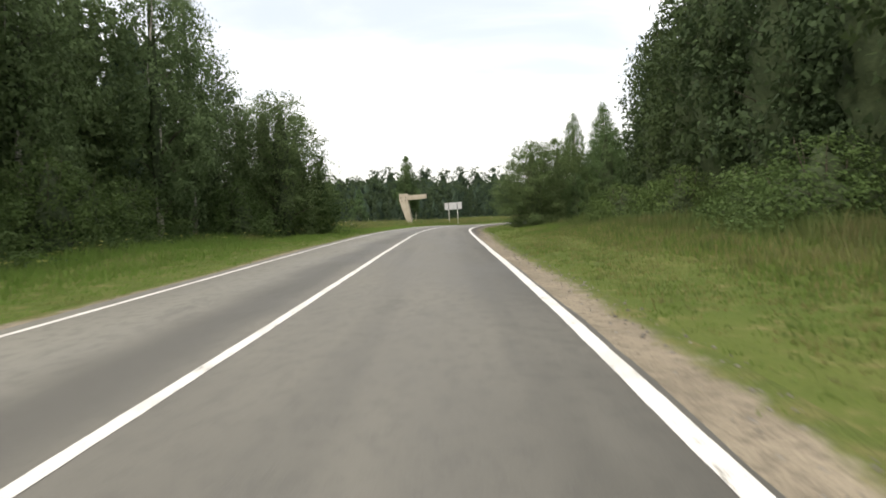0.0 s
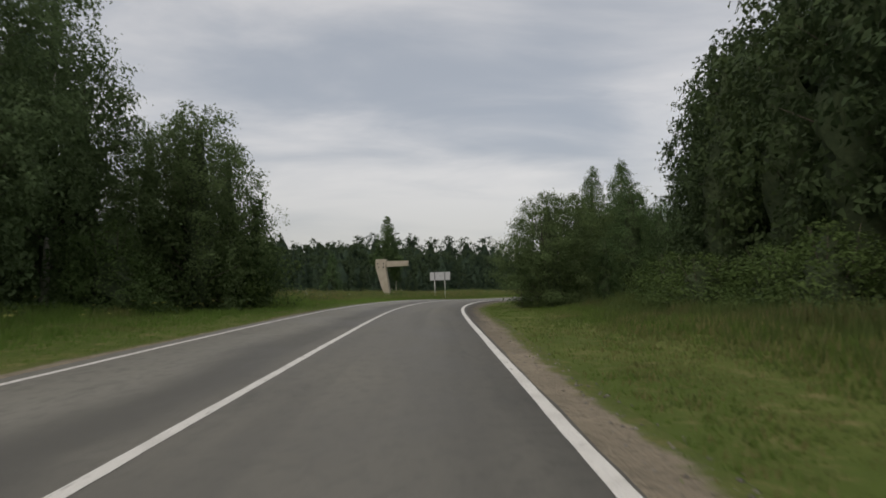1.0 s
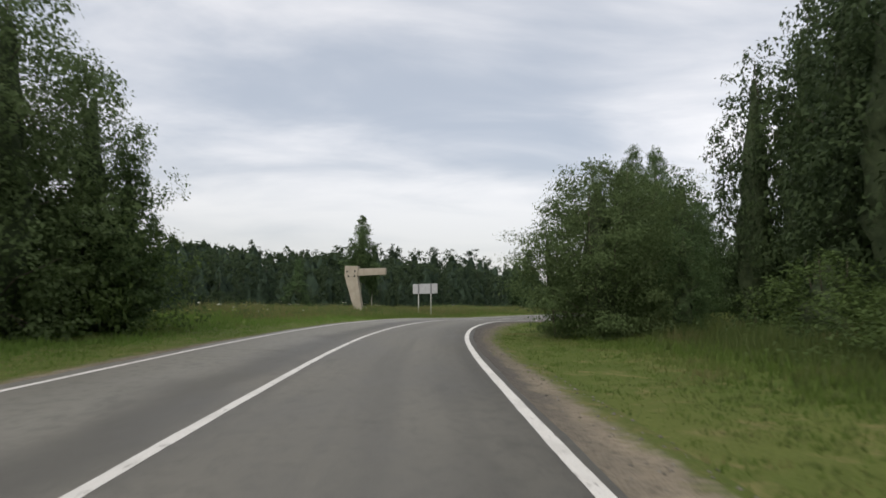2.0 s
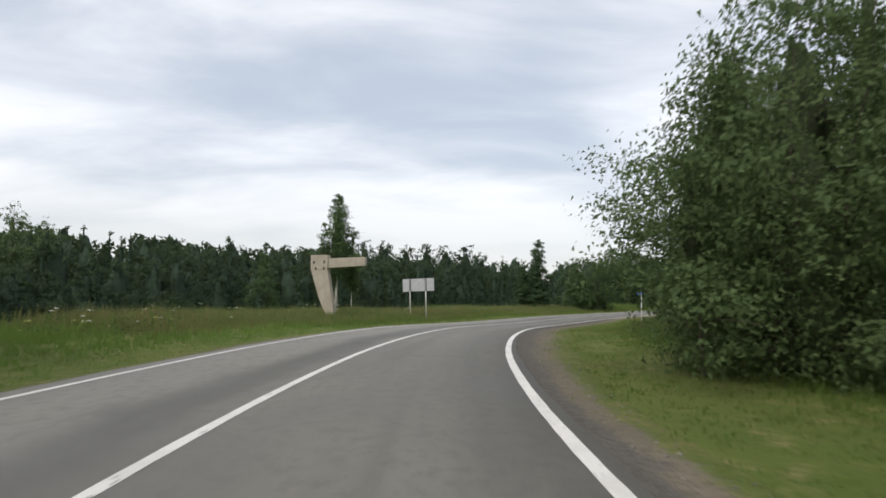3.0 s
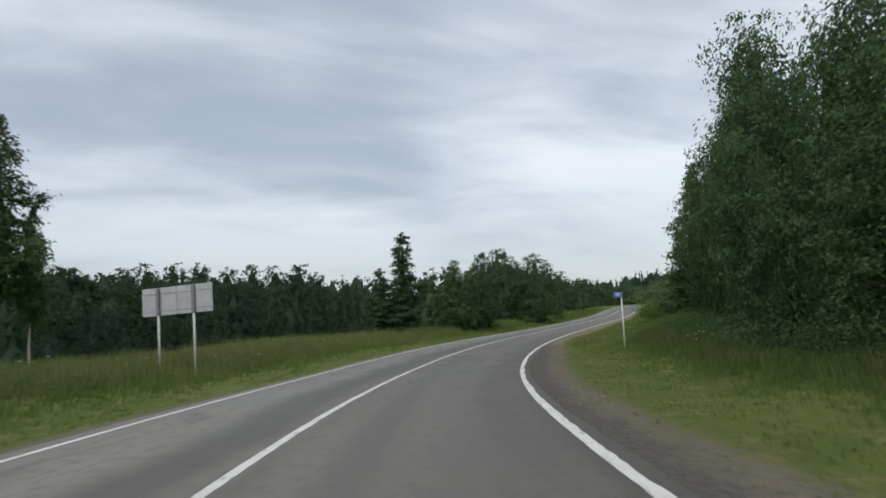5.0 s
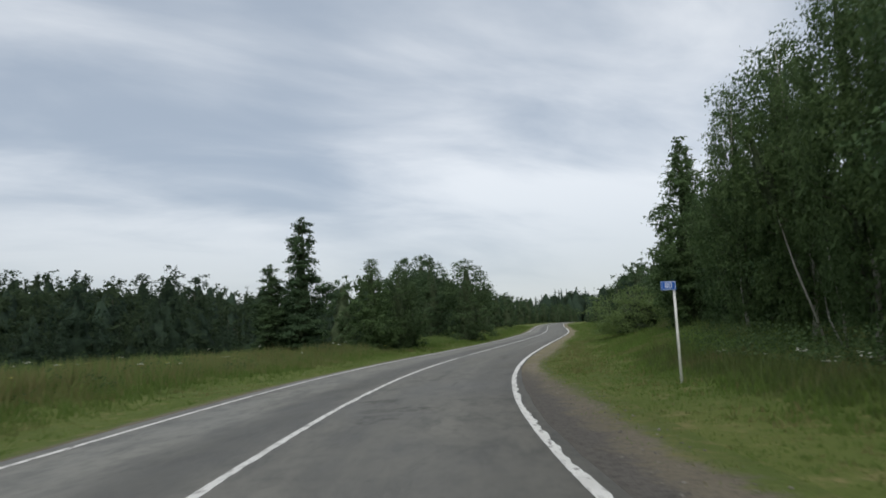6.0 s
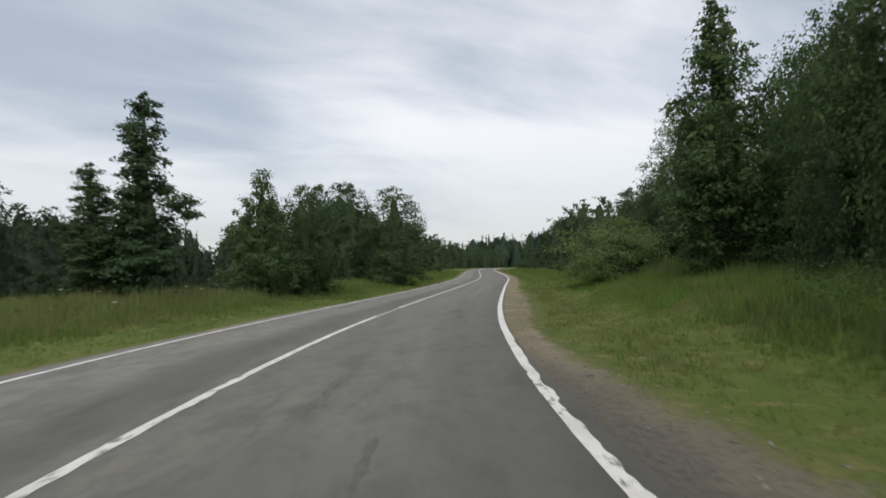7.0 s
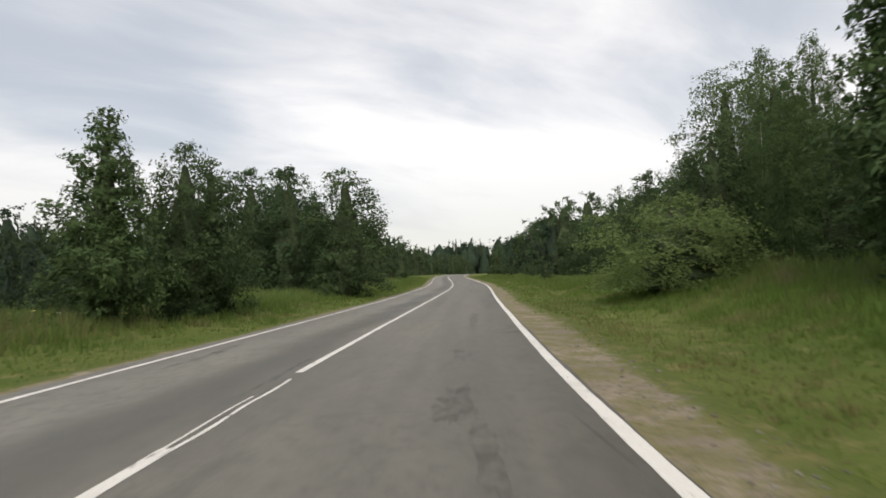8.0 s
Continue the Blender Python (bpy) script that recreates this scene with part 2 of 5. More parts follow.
# worn white road paint
m = Mat("road_paint", rough=0.7, spec=0.3)
wear = m.noise(3.0, 6, 0.7, "UV", (3.0, 1.0, 1))
speck = m.noise(45, 3, 0.7, "UV")
c = m.mix(m.step(speck, 0.4, 0.7), (0.70, 0.69, 0.66), (0.52, 0.51, 0.48))
uvs = m.n.new("ShaderNodeSeparateXYZ")
m.l.new(m.tc.outputs["UV"], uvs.inputs[0])
worse = m.math("MULTIPLY", m.math("MULTIPLY", m.step(uvs.outputs[1], 70.0, 90.0), m.step(uvs.outputs[1], 112.0, 102.0)), 0.06)
c = m.mix(m.step(m.math("ADD", wear, worse), 0.58, 0.68), c, (0.17, 0.163, 0.15))
c = m.mix(m.math("MULTIPLY", m.step(m.noise(0.9, 4, 0.6, "UV"), 0.45, 0.65), 0.35), c, (0.40, 0.39, 0.365))
m.color(c)
m.bump(speck, 0.3, 0.004)
PAINT = m.m

# sandy verge soil
m = Mat("verge_soil", rough=0.95, spec=0.12)
uvs = m.n.new("ShaderNodeSeparateXYZ")
m.l.new(m.tc.outputs["UV"], uvs.inputs[0])
n0, n1, n2, n3 = m.noise(0.5, 4, 0.6), m.noise(1.6, 6, 0.7), m.noise(10, 5, 0.7), m.voronoi(26)
u = m.math("ADD", uvs.outputs[0], m.math("MULTIPLY", m.math("SUBTRACT", n1, 0.5), 1.1))
sand = m.mix(m.step(n0, 0.35, 0.65), (0.215, 0.185, 0.140), (0.300, 0.258, 0.195))
sand = m.mix(m.step(n2, 0.45, 0.70), sand, (0.150, 0.130, 0.102))
earth = m.mix(m.step(n2, 0.4, 0.7), (0.132, 0.116, 0.086), (0.098, 0.088, 0.068))
sand = m.mix(m.math("MULTIPLY", m.step(uvs.outputs[1], 32.0, 50.0, 0.0, 0.8), m.step(uvs.outputs[1], 114.0, 100.0)), sand, earth)
crumb = m.mix(m.step(n2, 0.4, 0.7), (0.120, 0.110, 0.098), (0.068, 0.064, 0.058))
crumb = m.mix(m.math("MULTIPLY", m.step(n3, 0.0, 0.3, 1.0, 0.0), 0.4), crumb, (0.22, 0.21, 0.19))
dark = m.math("MULTIPLY", m.step(u, 0.62, 0.30), m.step(uvs.outputs[1], 28.0, 42.0))
dark = m.math("MULTIPLY", dark, m.step(uvs.outputs[1], 112.0, 98.0))
c = m.mix(dark, sand, crumb)
moss = m.mix(m.step(n1, 0.42, 0.70), (0.090, 0.120, 0.030), (0.170, 0.155, 0.066))
moss = m.mix(m.step(n2, 0.45, 0.75), moss, (0.070, 0.090, 0.025))
c = m.mix(m.math("MULTIPLY", m.math("MULTIPLY", m.step(n1, 0.40, 0.58), m.step(uvs.outputs[1], 104.0, 114.0)), 0.8), c, m.mix(m.step(n2, 0.4, 0.7), (0.175, 0.160, 0.075), (0.125, 0.125, 0.050)))
c = m.mix(m.step(u, 0.72, 1.08), c, moss)
m.color(c)
m.bump(m.math("ADD", n3, n2), 0.7, 0.03)
VERGE = m.m

# meadow soil under the grass
m = Mat("meadow_ground", rough=0.95, spec=0.1)
n1, n2, n3 = m.noise(0.16, 4, 0.6), m.noise(1.7, 5, 0.65), m.noise(14, 4, 0.7)
c = m.mix(m.step(n1, 0.38, 0.64), (0.085, 0.120, 0.028), (0.120, 0.145, 0.040))
c = m.mix(m.step(n2, 0.5, 0.75), c, (0.210, 0.185, 0.082))
m.color(m.mix(m.step(n3, 0.45, 0.75), c, (0.075, 0.100, 0.026)))
m.bump(n3, 0.8, 0.06)
MEADOW = m.m


def grass_material(name, a, b, dry):
    m = Mat(name, rough=0.6, spec=0.2)
    c = m.mix(m.island(), a, b)
    c = m.mix(m.step(m.noise(0.35, 5, 0.65), 0.50, 0.70), c, dry)
    m.color(c)
    tr = m.n.new("ShaderNodeBsdfTranslucent")
    m.l.new(c, tr.inputs[0])
    mx = m.n.new("ShaderNodeMixShader")
    mx.inputs[0].default_value = 0.45
    m.l.new(m.b.outputs[0], mx.inputs[1])
    m.l.new(tr.outputs[0], mx.inputs[2])
    m.l.new(mx.outputs[0], m.n["Material Output"].inputs[0])
    return m.m


GRASS_SHORT = grass_material("short_grass", (0.087, 0.146, 0.030), (0.141, 0.202, 0.051), (0.206, 0.197, 0.087))
GRASS_TALL = grass_material("tall_grass", (0.105, 0.170, 0.043), (0.177, 0.236, 0.074), (0.228, 0.224, 0.106))
GRASS_OLIVE = grass_material("olive_grass", (0.074, 0.112, 0.032), (0.118, 0.152, 0.050), (0.165, 0.140, 0.070))
GRASS_DRY = grass_material("dry_grass", (0.170, 0.172, 0.064), (0.218, 0.206, 0.090), (0.135, 0.172, 0.054))
GRASS_FRESH = grass_material("fresh_grass", (0.120, 0.207, 0.042), (0.175, 0.265, 0.065), (0.215, 0.228, 0.089))

m = Mat("concrete", rough=0.9, spec=0.2)
n1, n2 = m.noise(1.4, 5, 0.65), m.noise(30, 4, 0.7)
streak = m.noise(2.2, 4, 0.6, stretch=(2.2, 2.2, 0.25))
c = m.mix(m.step(n1, 0.35, 0.7), (0.335, 0.300, 0.245), (0.405, 0.365, 0.305))
c = m.mix(m.math("MULTIPLY", m.step(streak, 0.52, 0.72), 0.5), c, (0.20, 0.175, 0.14))
m.color(m.mix(m.math("MULTIPLY", m.step(n2, 0.5, 0.75), 0.3), c, (0.25, 0.22, 0.18)))
m.bump(n2, 0.4, 0.01)
CONCRETE = m.m


def plain(name, a, b, rough=0.5, scale=6.0, metal=0.0, spec=0.4):
    m = Mat(name, rough=rough, metal=metal, spec=spec)
    n = m.noise(scale, 5, 0.65)
    m.color(m.mix(m.step(n, 0.35, 0.7), a, b))
    m.put(m.b.inputs["Roughness"], m.step(n, 0.3, 0.7, rough, min(1.0, rough + 0.2)))
    return m.m


GALV = plain("galvanised_sheet", (0.38, 0.39, 0.41), (0.47, 0.48, 0.50), 0.55, 3.0, 0.2)
GALV_DARK = plain("grey_steel", (0.16, 0.165, 0.175), (0.22, 0.225, 0.235), 0.6)
WHITE_STEEL = plain("white_painted_steel", (0.70, 0.70, 0.68), (0.55, 0.55, 0.52), 0.5)
BLUE_SIGN = plain("blue_sign_face", (0.015, 0.10, 0.42), (0.02, 0.13, 0.48), 0.4)
WHITE_FACE = plain("white_sign_mark", (0.70, 0.74, 0.80), (0.62, 0.68, 0.76), 0.4)
BLACK_MARK = plain("black_mark", (0.02, 0.02, 0.02), (0.035, 0.035, 0.035), 0.6)
FLOWER = plain("white_flower", (0.62, 0.62, 0.55), (0.75, 0.75, 0.66), 0.7)
YELLOW_FLOWER = plain("yellow_green_flower", (0.40, 0.42, 0.10), (0.50, 0.46, 0.14), 0.7)

# ---------------------------------------------------------------- the road's line: curvature, rise, bank and lane widths
CURVE = [0.00211, 0.00220, 0.00101, -0.00034, 0.00009, -0.00210, -0.00801, -0.01020, -0.00899, -0.00890, -0.01003, -0.00921, -0.00640, -0.00257, 0.00005, -0.00037, -0.00064, 0.00068, 0.00169, 0.00184, 0.00147, 0.00093, 0.00038, -0.00010, -0.00050, -0.00084, -0.00112, -0.00135, -0.00155, -0.00172, -0.00186, -0.00195, -0.00196, -0.00190, -0.00184]
RISE = [-0.005, 0.005, -0.072, -0.225, -0.396, -0.824, -0.816, -0.738, -0.607, -0.372, -0.101, 0.222, 0.576, 0.940, 1.297, 1.632, 1.933, 2.192]
BANK = [0.0011, -0.0039, 0.0028, 0.0001, -0.0025, 0.0003, -0.0015, -0.0140, -0.0157, -0.0111, -0.0079, -0.0054, -0.0037, -0.0025, -0.0017, -0.0012, -0.0006, -0.0001]
LEFT_W = [3.074, 3.077, 3.083, 3.080, 3.024, 2.998, 2.990, 2.987, 2.989, 2.990, 2.990, 2.991]
RIGHT_W = [3.422, 3.417, 3.498, 3.565, 3.659, 3.633, 3.658, 3.674, 3.686, 3.695, 3.701, 3.704]

STEP = 1.0
S0, S1 = -120.0, 470.0
SS = np.arange(S0, S1 + 0.5, STEP)


def knots(values, gap, ends=None):
    xs = -10 + gap * np.arange(len(values))
    g = np.concatenate([[2 * values[0] - values[1]], values, [2 * values[-1] - values[-2]]])
    u = np.clip((SS - xs[0]) / gap, 0, len(values) - 1.0001)
    i = u.astype(int)
    f = u - i
    a, b, c, d = g[i], g[i + 1], g[i + 2], g[i + 3]
    return ((-f + 2 * f**2 - f**3) * a + (2 - 5 * f**2 + 3 * f**3) * b + (f + 4 * f**2 - 3 * f**3) * c + (-f**2 + f**3) * d) / 2


kap = np.interp(SS, -10 + 10 * np.arange(len(CURVE)), CURVE, left=0.0, right=0.0)
TH = np.cumsum(kap) - kap / 2
TH -= np.interp(0, SS, TH)
RX, RY = np.cumsum(-np.sin(TH)), np.cumsum(np.cos(TH))
RX -= np.interp(0, SS, RX)
RY -= np.interp(0, SS, RY)
RZ = knots(RISE, 20.0)
RB = knots(BANK, 20.0)
WL = np.interp(SS, -10 + 30 * np.arange(len(LEFT_W)), LEFT_W)
WR = np.interp(SS, -10 + 30 * np.arange(len(RIGHT_W)), RIGHT_W)


def along(s, lat, dz=0.0):
    """The place at s metres along the road's middle line, lat metres to its right, dz above the road's plane."""
    s, lat = np.asarray(s, float), np.asarray(lat, float)
    x, y, z = (np.interp(s, SS, a) for a in (RX, RY, RZ))
    th, b = np.interp(s, SS, TH), np.interp(s, SS, RB)
    return np.stack([x + lat * np.cos(th), y + lat * np.sin(th), z - b * np.clip(lat, -6, 6) + dz], -1)


def road_coords(x, y):
    """s and lat of places, by the nearest point of the middle line."""
    x, y = np.atleast_1d(np.asarray(x, float)), np.atleast_1d(np.asarray(y, float))
    s, lat = np.empty(len(x)), np.empty(len(x))
    for i in range(0, len(x), 4000):
        q = slice(i, i + 4000)
        d2 = (x[q, None] - RX) ** 2 + (y[q, None] - RY) ** 2
        j = d2.argmin(1)
        dx, dy = x[q] - RX[j], y[q] - RY[j]
        s[q] = SS[j] - dx * np.sin(TH[j]) + dy * np.cos(TH[j])
        lat[q] = dx * np.cos(TH[j]) + dy * np.sin(TH[j])
        far = np.abs(np.hypot(dx, dy)) > np.abs(lat[q]) + 0.5
        lat[q] = np.where(far, np.sign(lat[q]) * np.hypot(dx, dy), lat[q])
    return s, lat


def smooth(v, lo, hi):
    u = np.clip((v - lo) / (hi - lo), 0, 1)
    return u * u * (3 - 2 * u)


def ground_z(x, y):
    s, lat = road_coords(x, y)
    x, y = np.atleast_1d(x), np.atleast_1d(y)
    base = along(s, np.clip(lat, -6, 6))[:, 2]
    fade = smooth(np.abs(lat), 40, 160)
    base = base * (1 - fade) - 1.0 * fade
    wave = 0.10 * np.sin(x * 0.31 + y * 0.17) + 0.08 * np.sin(x * 0.13 - y * 0.43 + 1.0)
    z = base - 0.09 + wave * smooth(np.abs(lat), 5, 11)
    z += 0.22 * smooth(-lat, 5.0, 10.0) * smooth(s, 60, 75)          # low bank outside the bend
    z -= 3.2 * smooth(-lat, 17, 38) * smooth(s, 52, 85)              # the land falls away outside the bend
    z += 0.25 * smooth(lat, 6.0, 11.0)
    z += 0.75 * smooth(lat, 7.0, 14.0) * smooth(s, 104, 116) * (1 - smooth(s, 150, 175))   # the land rises beside the straight
    return z


# ---------------------------------------------------------------- mesh helpers
def mesh_np(name, verts, faces, mats=(), uv=None, smooth_shade=False, second=0):
    """A mesh from arrays: verts (n, 3), faces (m, 3 or 4)."""
    me = bpy.data.meshes.new(name)
    verts, faces = np.asarray(verts, np.float32), np.asarray(faces, np.int32)
    k = faces.shape[1]
    me.vertices.add(len(verts))
    me.vertices.foreach_set("co", verts.ravel())
    me.loops.add(faces.size)
    me.loops.foreach_set("vertex_index", faces.ravel())
    me.polygons.add(len(faces))
    me.polygons.foreach_set("loop_start", np.arange(0, faces.size, k, dtype=np.int32))
    if smooth_shade:
        me.polygons.foreach_set("use_smooth", np.ones(len(faces), bool))
    for mt in mats:
        me.materials.append(mt)
    if second:                                    # the last faces take the second material
        me.polygons.foreach_set("material_index", (np.arange(len(faces)) >= len(faces) - second).astype(np.int32))
    if uv is not None:
        layer = me.uv_layers.new(name="UVMap")
        layer.data.foreach_set("uv", np.asarray(uv, np.float32)[faces.ravel()].ravel())
    me.update(calc_edges=True)
    return me


def part(name, bm, material, parent=None, label=""):
    me = bpy.data.meshes.new(name)
    bm.normal_update()
    bm.to_mesh(me)
    bm.free()
    me.materials.append(material)
    ob = new(name, me)
    ob.parent = parent
    if label:
        tagged(ob, label)
    return ob


def box(bm, x0, x1, y0, y1, z0, z1, bevel=0.0):
    r = bmesh.ops.create_cube(bm, size=1)
    bmesh.ops.transform(bm, verts=r["verts"], matrix=Matrix.Translation(((x0 + x1) / 2, (y0 + y1) / 2, (z0 + z1) / 2)) @ Matrix.Diagonal((x1 - x0, y1 - y0, z1 - z0, 1)))
    if bevel:
        es = list({e for v in r["verts"] for e in v.link_edges})
        bmesh.ops.bevel(bm, geom=es, offset=bevel, segments=2, affect="EDGES", profile=0.5)
    return bm


def prism(bm, outline, y0, y1, bevel=0.0):
    """A plate: the outline in x and z, between y0 and y1."""
    a = [bm.verts.new((x, y0, z)) for x, z in outline]
    b = [bm.verts.new((x, y1, z)) for x, z in outline]
    n = len(outline)
    bm.faces.new(a)
    bm.faces.new(b[::-1])
    for i in range(n):
        bm.faces.new((a[i], b[i], b[(i + 1) % n], a[(i + 1) % n]))
    bmesh.ops.recalc_face_normals(bm, faces=bm.faces)
    if bevel:
        bmesh.ops.bevel(bm, geom=list(bm.edges), offset=bevel, segments=2, affect="EDGES", profile=0.5)
    return bm


def tube(bm, pts, radii, sides=8):
    rings = []
    for i, (p, r) in enumerate(zip(pts, radii)):
        p = Vector(p)
        d = (Vector(pts[min(i + 1, len(pts) - 1)]) - Vector(pts[max(i - 1, 0)])).normalized()
        a = d.orthogonal().normalized() if abs(d.z) < 0.98 else Vector((1, 0, 0))
        a = (a - d * a.dot(d)).normalized()
        b = d.cross(a)
        rings.append([bm.verts.new(p + (math.cos(t) * a + math.sin(t) * b) * float(r)) for t in (2 * math.pi * k / sides for k in range(sides))])
    for r0, r1 in zip(rings, rings[1:]):
        for k in range(sides):
            f = bm.faces.new((r0[k], r0[(k + 1) % sides], r1[(k + 1) % sides], r1[k]))
            f.smooth = True
    bm.faces.new(rings[0][::-1])
    bm.faces.new(rings[-1])
    return bm


# ---------------------------------------------------------------- ground, road, markings
def axis(lo, hi, fine_lo, fine_hi, gap):
    mid = list(np.arange(fine_lo, fine_hi + 0.1, gap))
    out, d, v = [], gap, fine_hi
    while v < hi:
        d *= 1.35
        v += d
        out.append(v)
    left, d, v = [], gap, fine_lo
    while v > lo:
        d *= 1.35
        v -= d
        left.append(v)
    return np.array(left[::-1] + mid + out)


gx, gy = axis(-2500, 2500, -70, 130, 2.0), axis(-2500, 3500, -30, 240, 2.0)
X, Y = np.meshgrid(gx, gy)
Z = ground_z(X.ravel(), Y.ravel())
idx = np.arange(X.size).reshape(X.shape)
quads = np.stack([idx[:-1, :-1], idx[:-1, 1:], idx[1:, 1:], idx[1:, :-1]], -1).reshape(-1, 4)
ground = tagged(new("ground", mesh_np("ground", np.stack([X.ravel(), Y.ravel(), Z], 1), quads, [MEADOW], smooth_shade=True)),
                "rough green meadow ground with dry patches beside the road", "ground", kind="structure")


def strip(name, s0, s1, lats, mat, gap=1.0, crown=0.0):
    """A strip along the road. lats: functions of s giving (lat, height) from left to right."""
    s = np.arange(s0, s1 + gap / 2, gap)
    cols, uv = [], []
    for fn in lats:
        lat, dz = fn(s)
        cols.append(along(s, lat, dz))
        uv.append(np.stack([np.broadcast_to(lat, s.shape), s], -1))
    v = np.stack(cols, 1)
    n = len(cols)
    i = np.arange(len(s) * n).reshape(len(s), n)
    q = np.stack([i[:-1, :-1], i[:-1, 1:], i[1:, 1:], i[1:, :-1]], -1).reshape(-1, 4)
    return new(name, mesh_np(name, v.reshape(-1, 3), q, [mat], np.stack(uv, 1).reshape(-1, 2), True))


def lane_l(s):
    return -np.interp(s, SS, WL)


def lane_r(s):
    return np.interp(s, SS, WR)


def ragged(s, k, a):
    return a * (np.sin(s * 0.9 + k) * 0.4 + np.sin(s * 2.3 + 2 * k) * 0.3 + np.sin(s * 0.27 + 3 * k) * 0.6 + np.sin(s * 5.1 + k) * 0.15)


def overhang(s):
    """The asphalt outside the edge line: next to nothing on the straights, a hand's width in the bend."""
    return 0.125 + 0.10 * smooth(s, 28, 42) * (1 - smooth(s, 98, 110))


road = tagged(strip("road", -110, 460, [
    lambda s: (lane_l(s) - 0.36 + ragged(s, 1, 0.05), -0.12 + 0 * s),
    lambda s: (lane_l(s) - 0.34 + ragged(s, 1, 0.05), 0 * s),
    lambda s: (lane_l(s) * 0.5, 0 * s),
    lambda s: (0 * s, 0 * s),
    lambda s: (lane_r(s) * 0.5, 0 * s),
    lambda s: (lane_r(s) + overhang(s) + ragged(s, 2, 0.03), 0 * s),
    lambda s: (lane_r(s) + overhang(s) + 0.02 + ragged(s, 2, 0.03), -0.12 + 0 * s)], ASPHALT, 0.5),
    "worn grey asphalt country road curving to the right", "road", kind="structure")



def widening(s):
    return smooth(s, 42, 70) * (1 - 1.15 * smooth(s, 94, 112))


def verge(side, s0, s1, width, label, gap=0.5):
    """A strip of bare soil from the asphalt's edge outwards; its UV runs from 0 to 1.6 over the bare width."""
    s = np.arange(s0, s1 + gap / 2, gap)
    us = np.array([0.0, 0.25, 0.5, 0.75, 1.0, 1.3, 1.6])
    edge = lane_r(s) + overhang(s) - 0.05 if side > 0 else -lane_l(s) + 0.28
    w = width(s)
    cols, uv = [], []
    for k, u in enumerate(us):
        lat = (edge + u * w + (ragged(s, 6 + k, 0.05) if 0 < k else 0)) * side
        p = along(s, lat)
        road_z = p[:, 2] - 0.02 - 0.03 * u
        g = ground_z(p[:, 0], p[:, 1]) + 0.022
        p[:, 2] = road_z * (1 - smooth(u, 0, 0.5)) + g * smooth(u, 0, 0.5) - (0.09 if k == len(us) - 1 else 0)
        cols.append(p)
        uv.append(np.stack([np.full(len(s), u), s], -1))
    v, n = np.stack(cols, 1), len(us)
    i = np.arange(len(s) * n).reshape(len(s), n)
    q = np.stack([i[:-1, :-1], i[:-1, 1:], i[1:, 1:], i[1:, :-1]], -1).reshape(-1, 4)
    if side < 0:
        q = q[:, ::-1]
    return tagged(new("shoulder", mesh_np("shoulder", v.reshape(-1, 3), q, [VERGE], np.stack(uv, 1).reshape(-1, 2), True)), label, "verge", kind="structure")


def right_width(s):
    return 0.62 + 0.18 * smooth(s, 8, 24) + 0.55 * widening(s) + 0.12 * np.sin(s * 0.21) + 0.34 * smooth(s, 108, 118)


def left_width(s):
    return 0.58 + 0.10 * np.sin(s * 0.33)


verge(1, -60, 300, right_width, "sandy gravel verge with dark crumbled asphalt and stones")
verge(-1, -60, 300, left_width, "narrow sandy verge along the asphalt edge")


def marking(name, mid, width, label, worn, s0=-110, s1=400):
    def nibble(s, k):
        rng = np.random.default_rng(50 + k)
        q = np.interp(s, np.arange(-110, 401, 0.45), rng.normal(0, 1, 1136)) + 0.8 * np.interp(s, np.arange(-110, 401, 0.17), rng.normal(0, 1, 3006))
        return worn * np.clip(q - 0.2 + 0.4 * k, 0, 2.2) * smooth(s, 62, 90) * (1 - smooth(s, 104, 112))

    def side(k):
        return lambda s: (mid(s) + k * (width / 2 - nibble(s, 3 * k)) + ragged(s * 3, 8 + k, 0.006), 0.004 + 0 * s)
    return tagged(strip(name, s0, s1, [side(-1), side(1)], PAINT, 0.1), label, "road marking", kind="structure")


marking("edge_line", lane_l, 0.11, "thin white painted line along the road edge", 0.005)
marking("centre_line", lambda s: 0 * s, 0.13, "solid white worn centre line on asphalt", 0.012, s1=115.4)
marking("centre_line", lambda s: 0 * s, 0.12, "solid white worn centre line on asphalt", 0.006, s0=119.4)
marking("centre_line", lambda s: 0.050 + 0.012 * np.sin(s * 3.1), 0.045, "thin rest of a worn centre line beside a crack", 0.0, s0=115.0, s1=118.8)
marking("centre_line", lambda s: -0.055 + 0.012 * np.sin(s * 2.3), 0.028, "thin rest of a worn centre line beside a crack", 0.0, s0=114.9, s1=117.6)
marking("edge_line", lane_r, 0.155, "wide white worn edge line on asphalt", 0.024)

# ---------------------------------------------------------------- trees


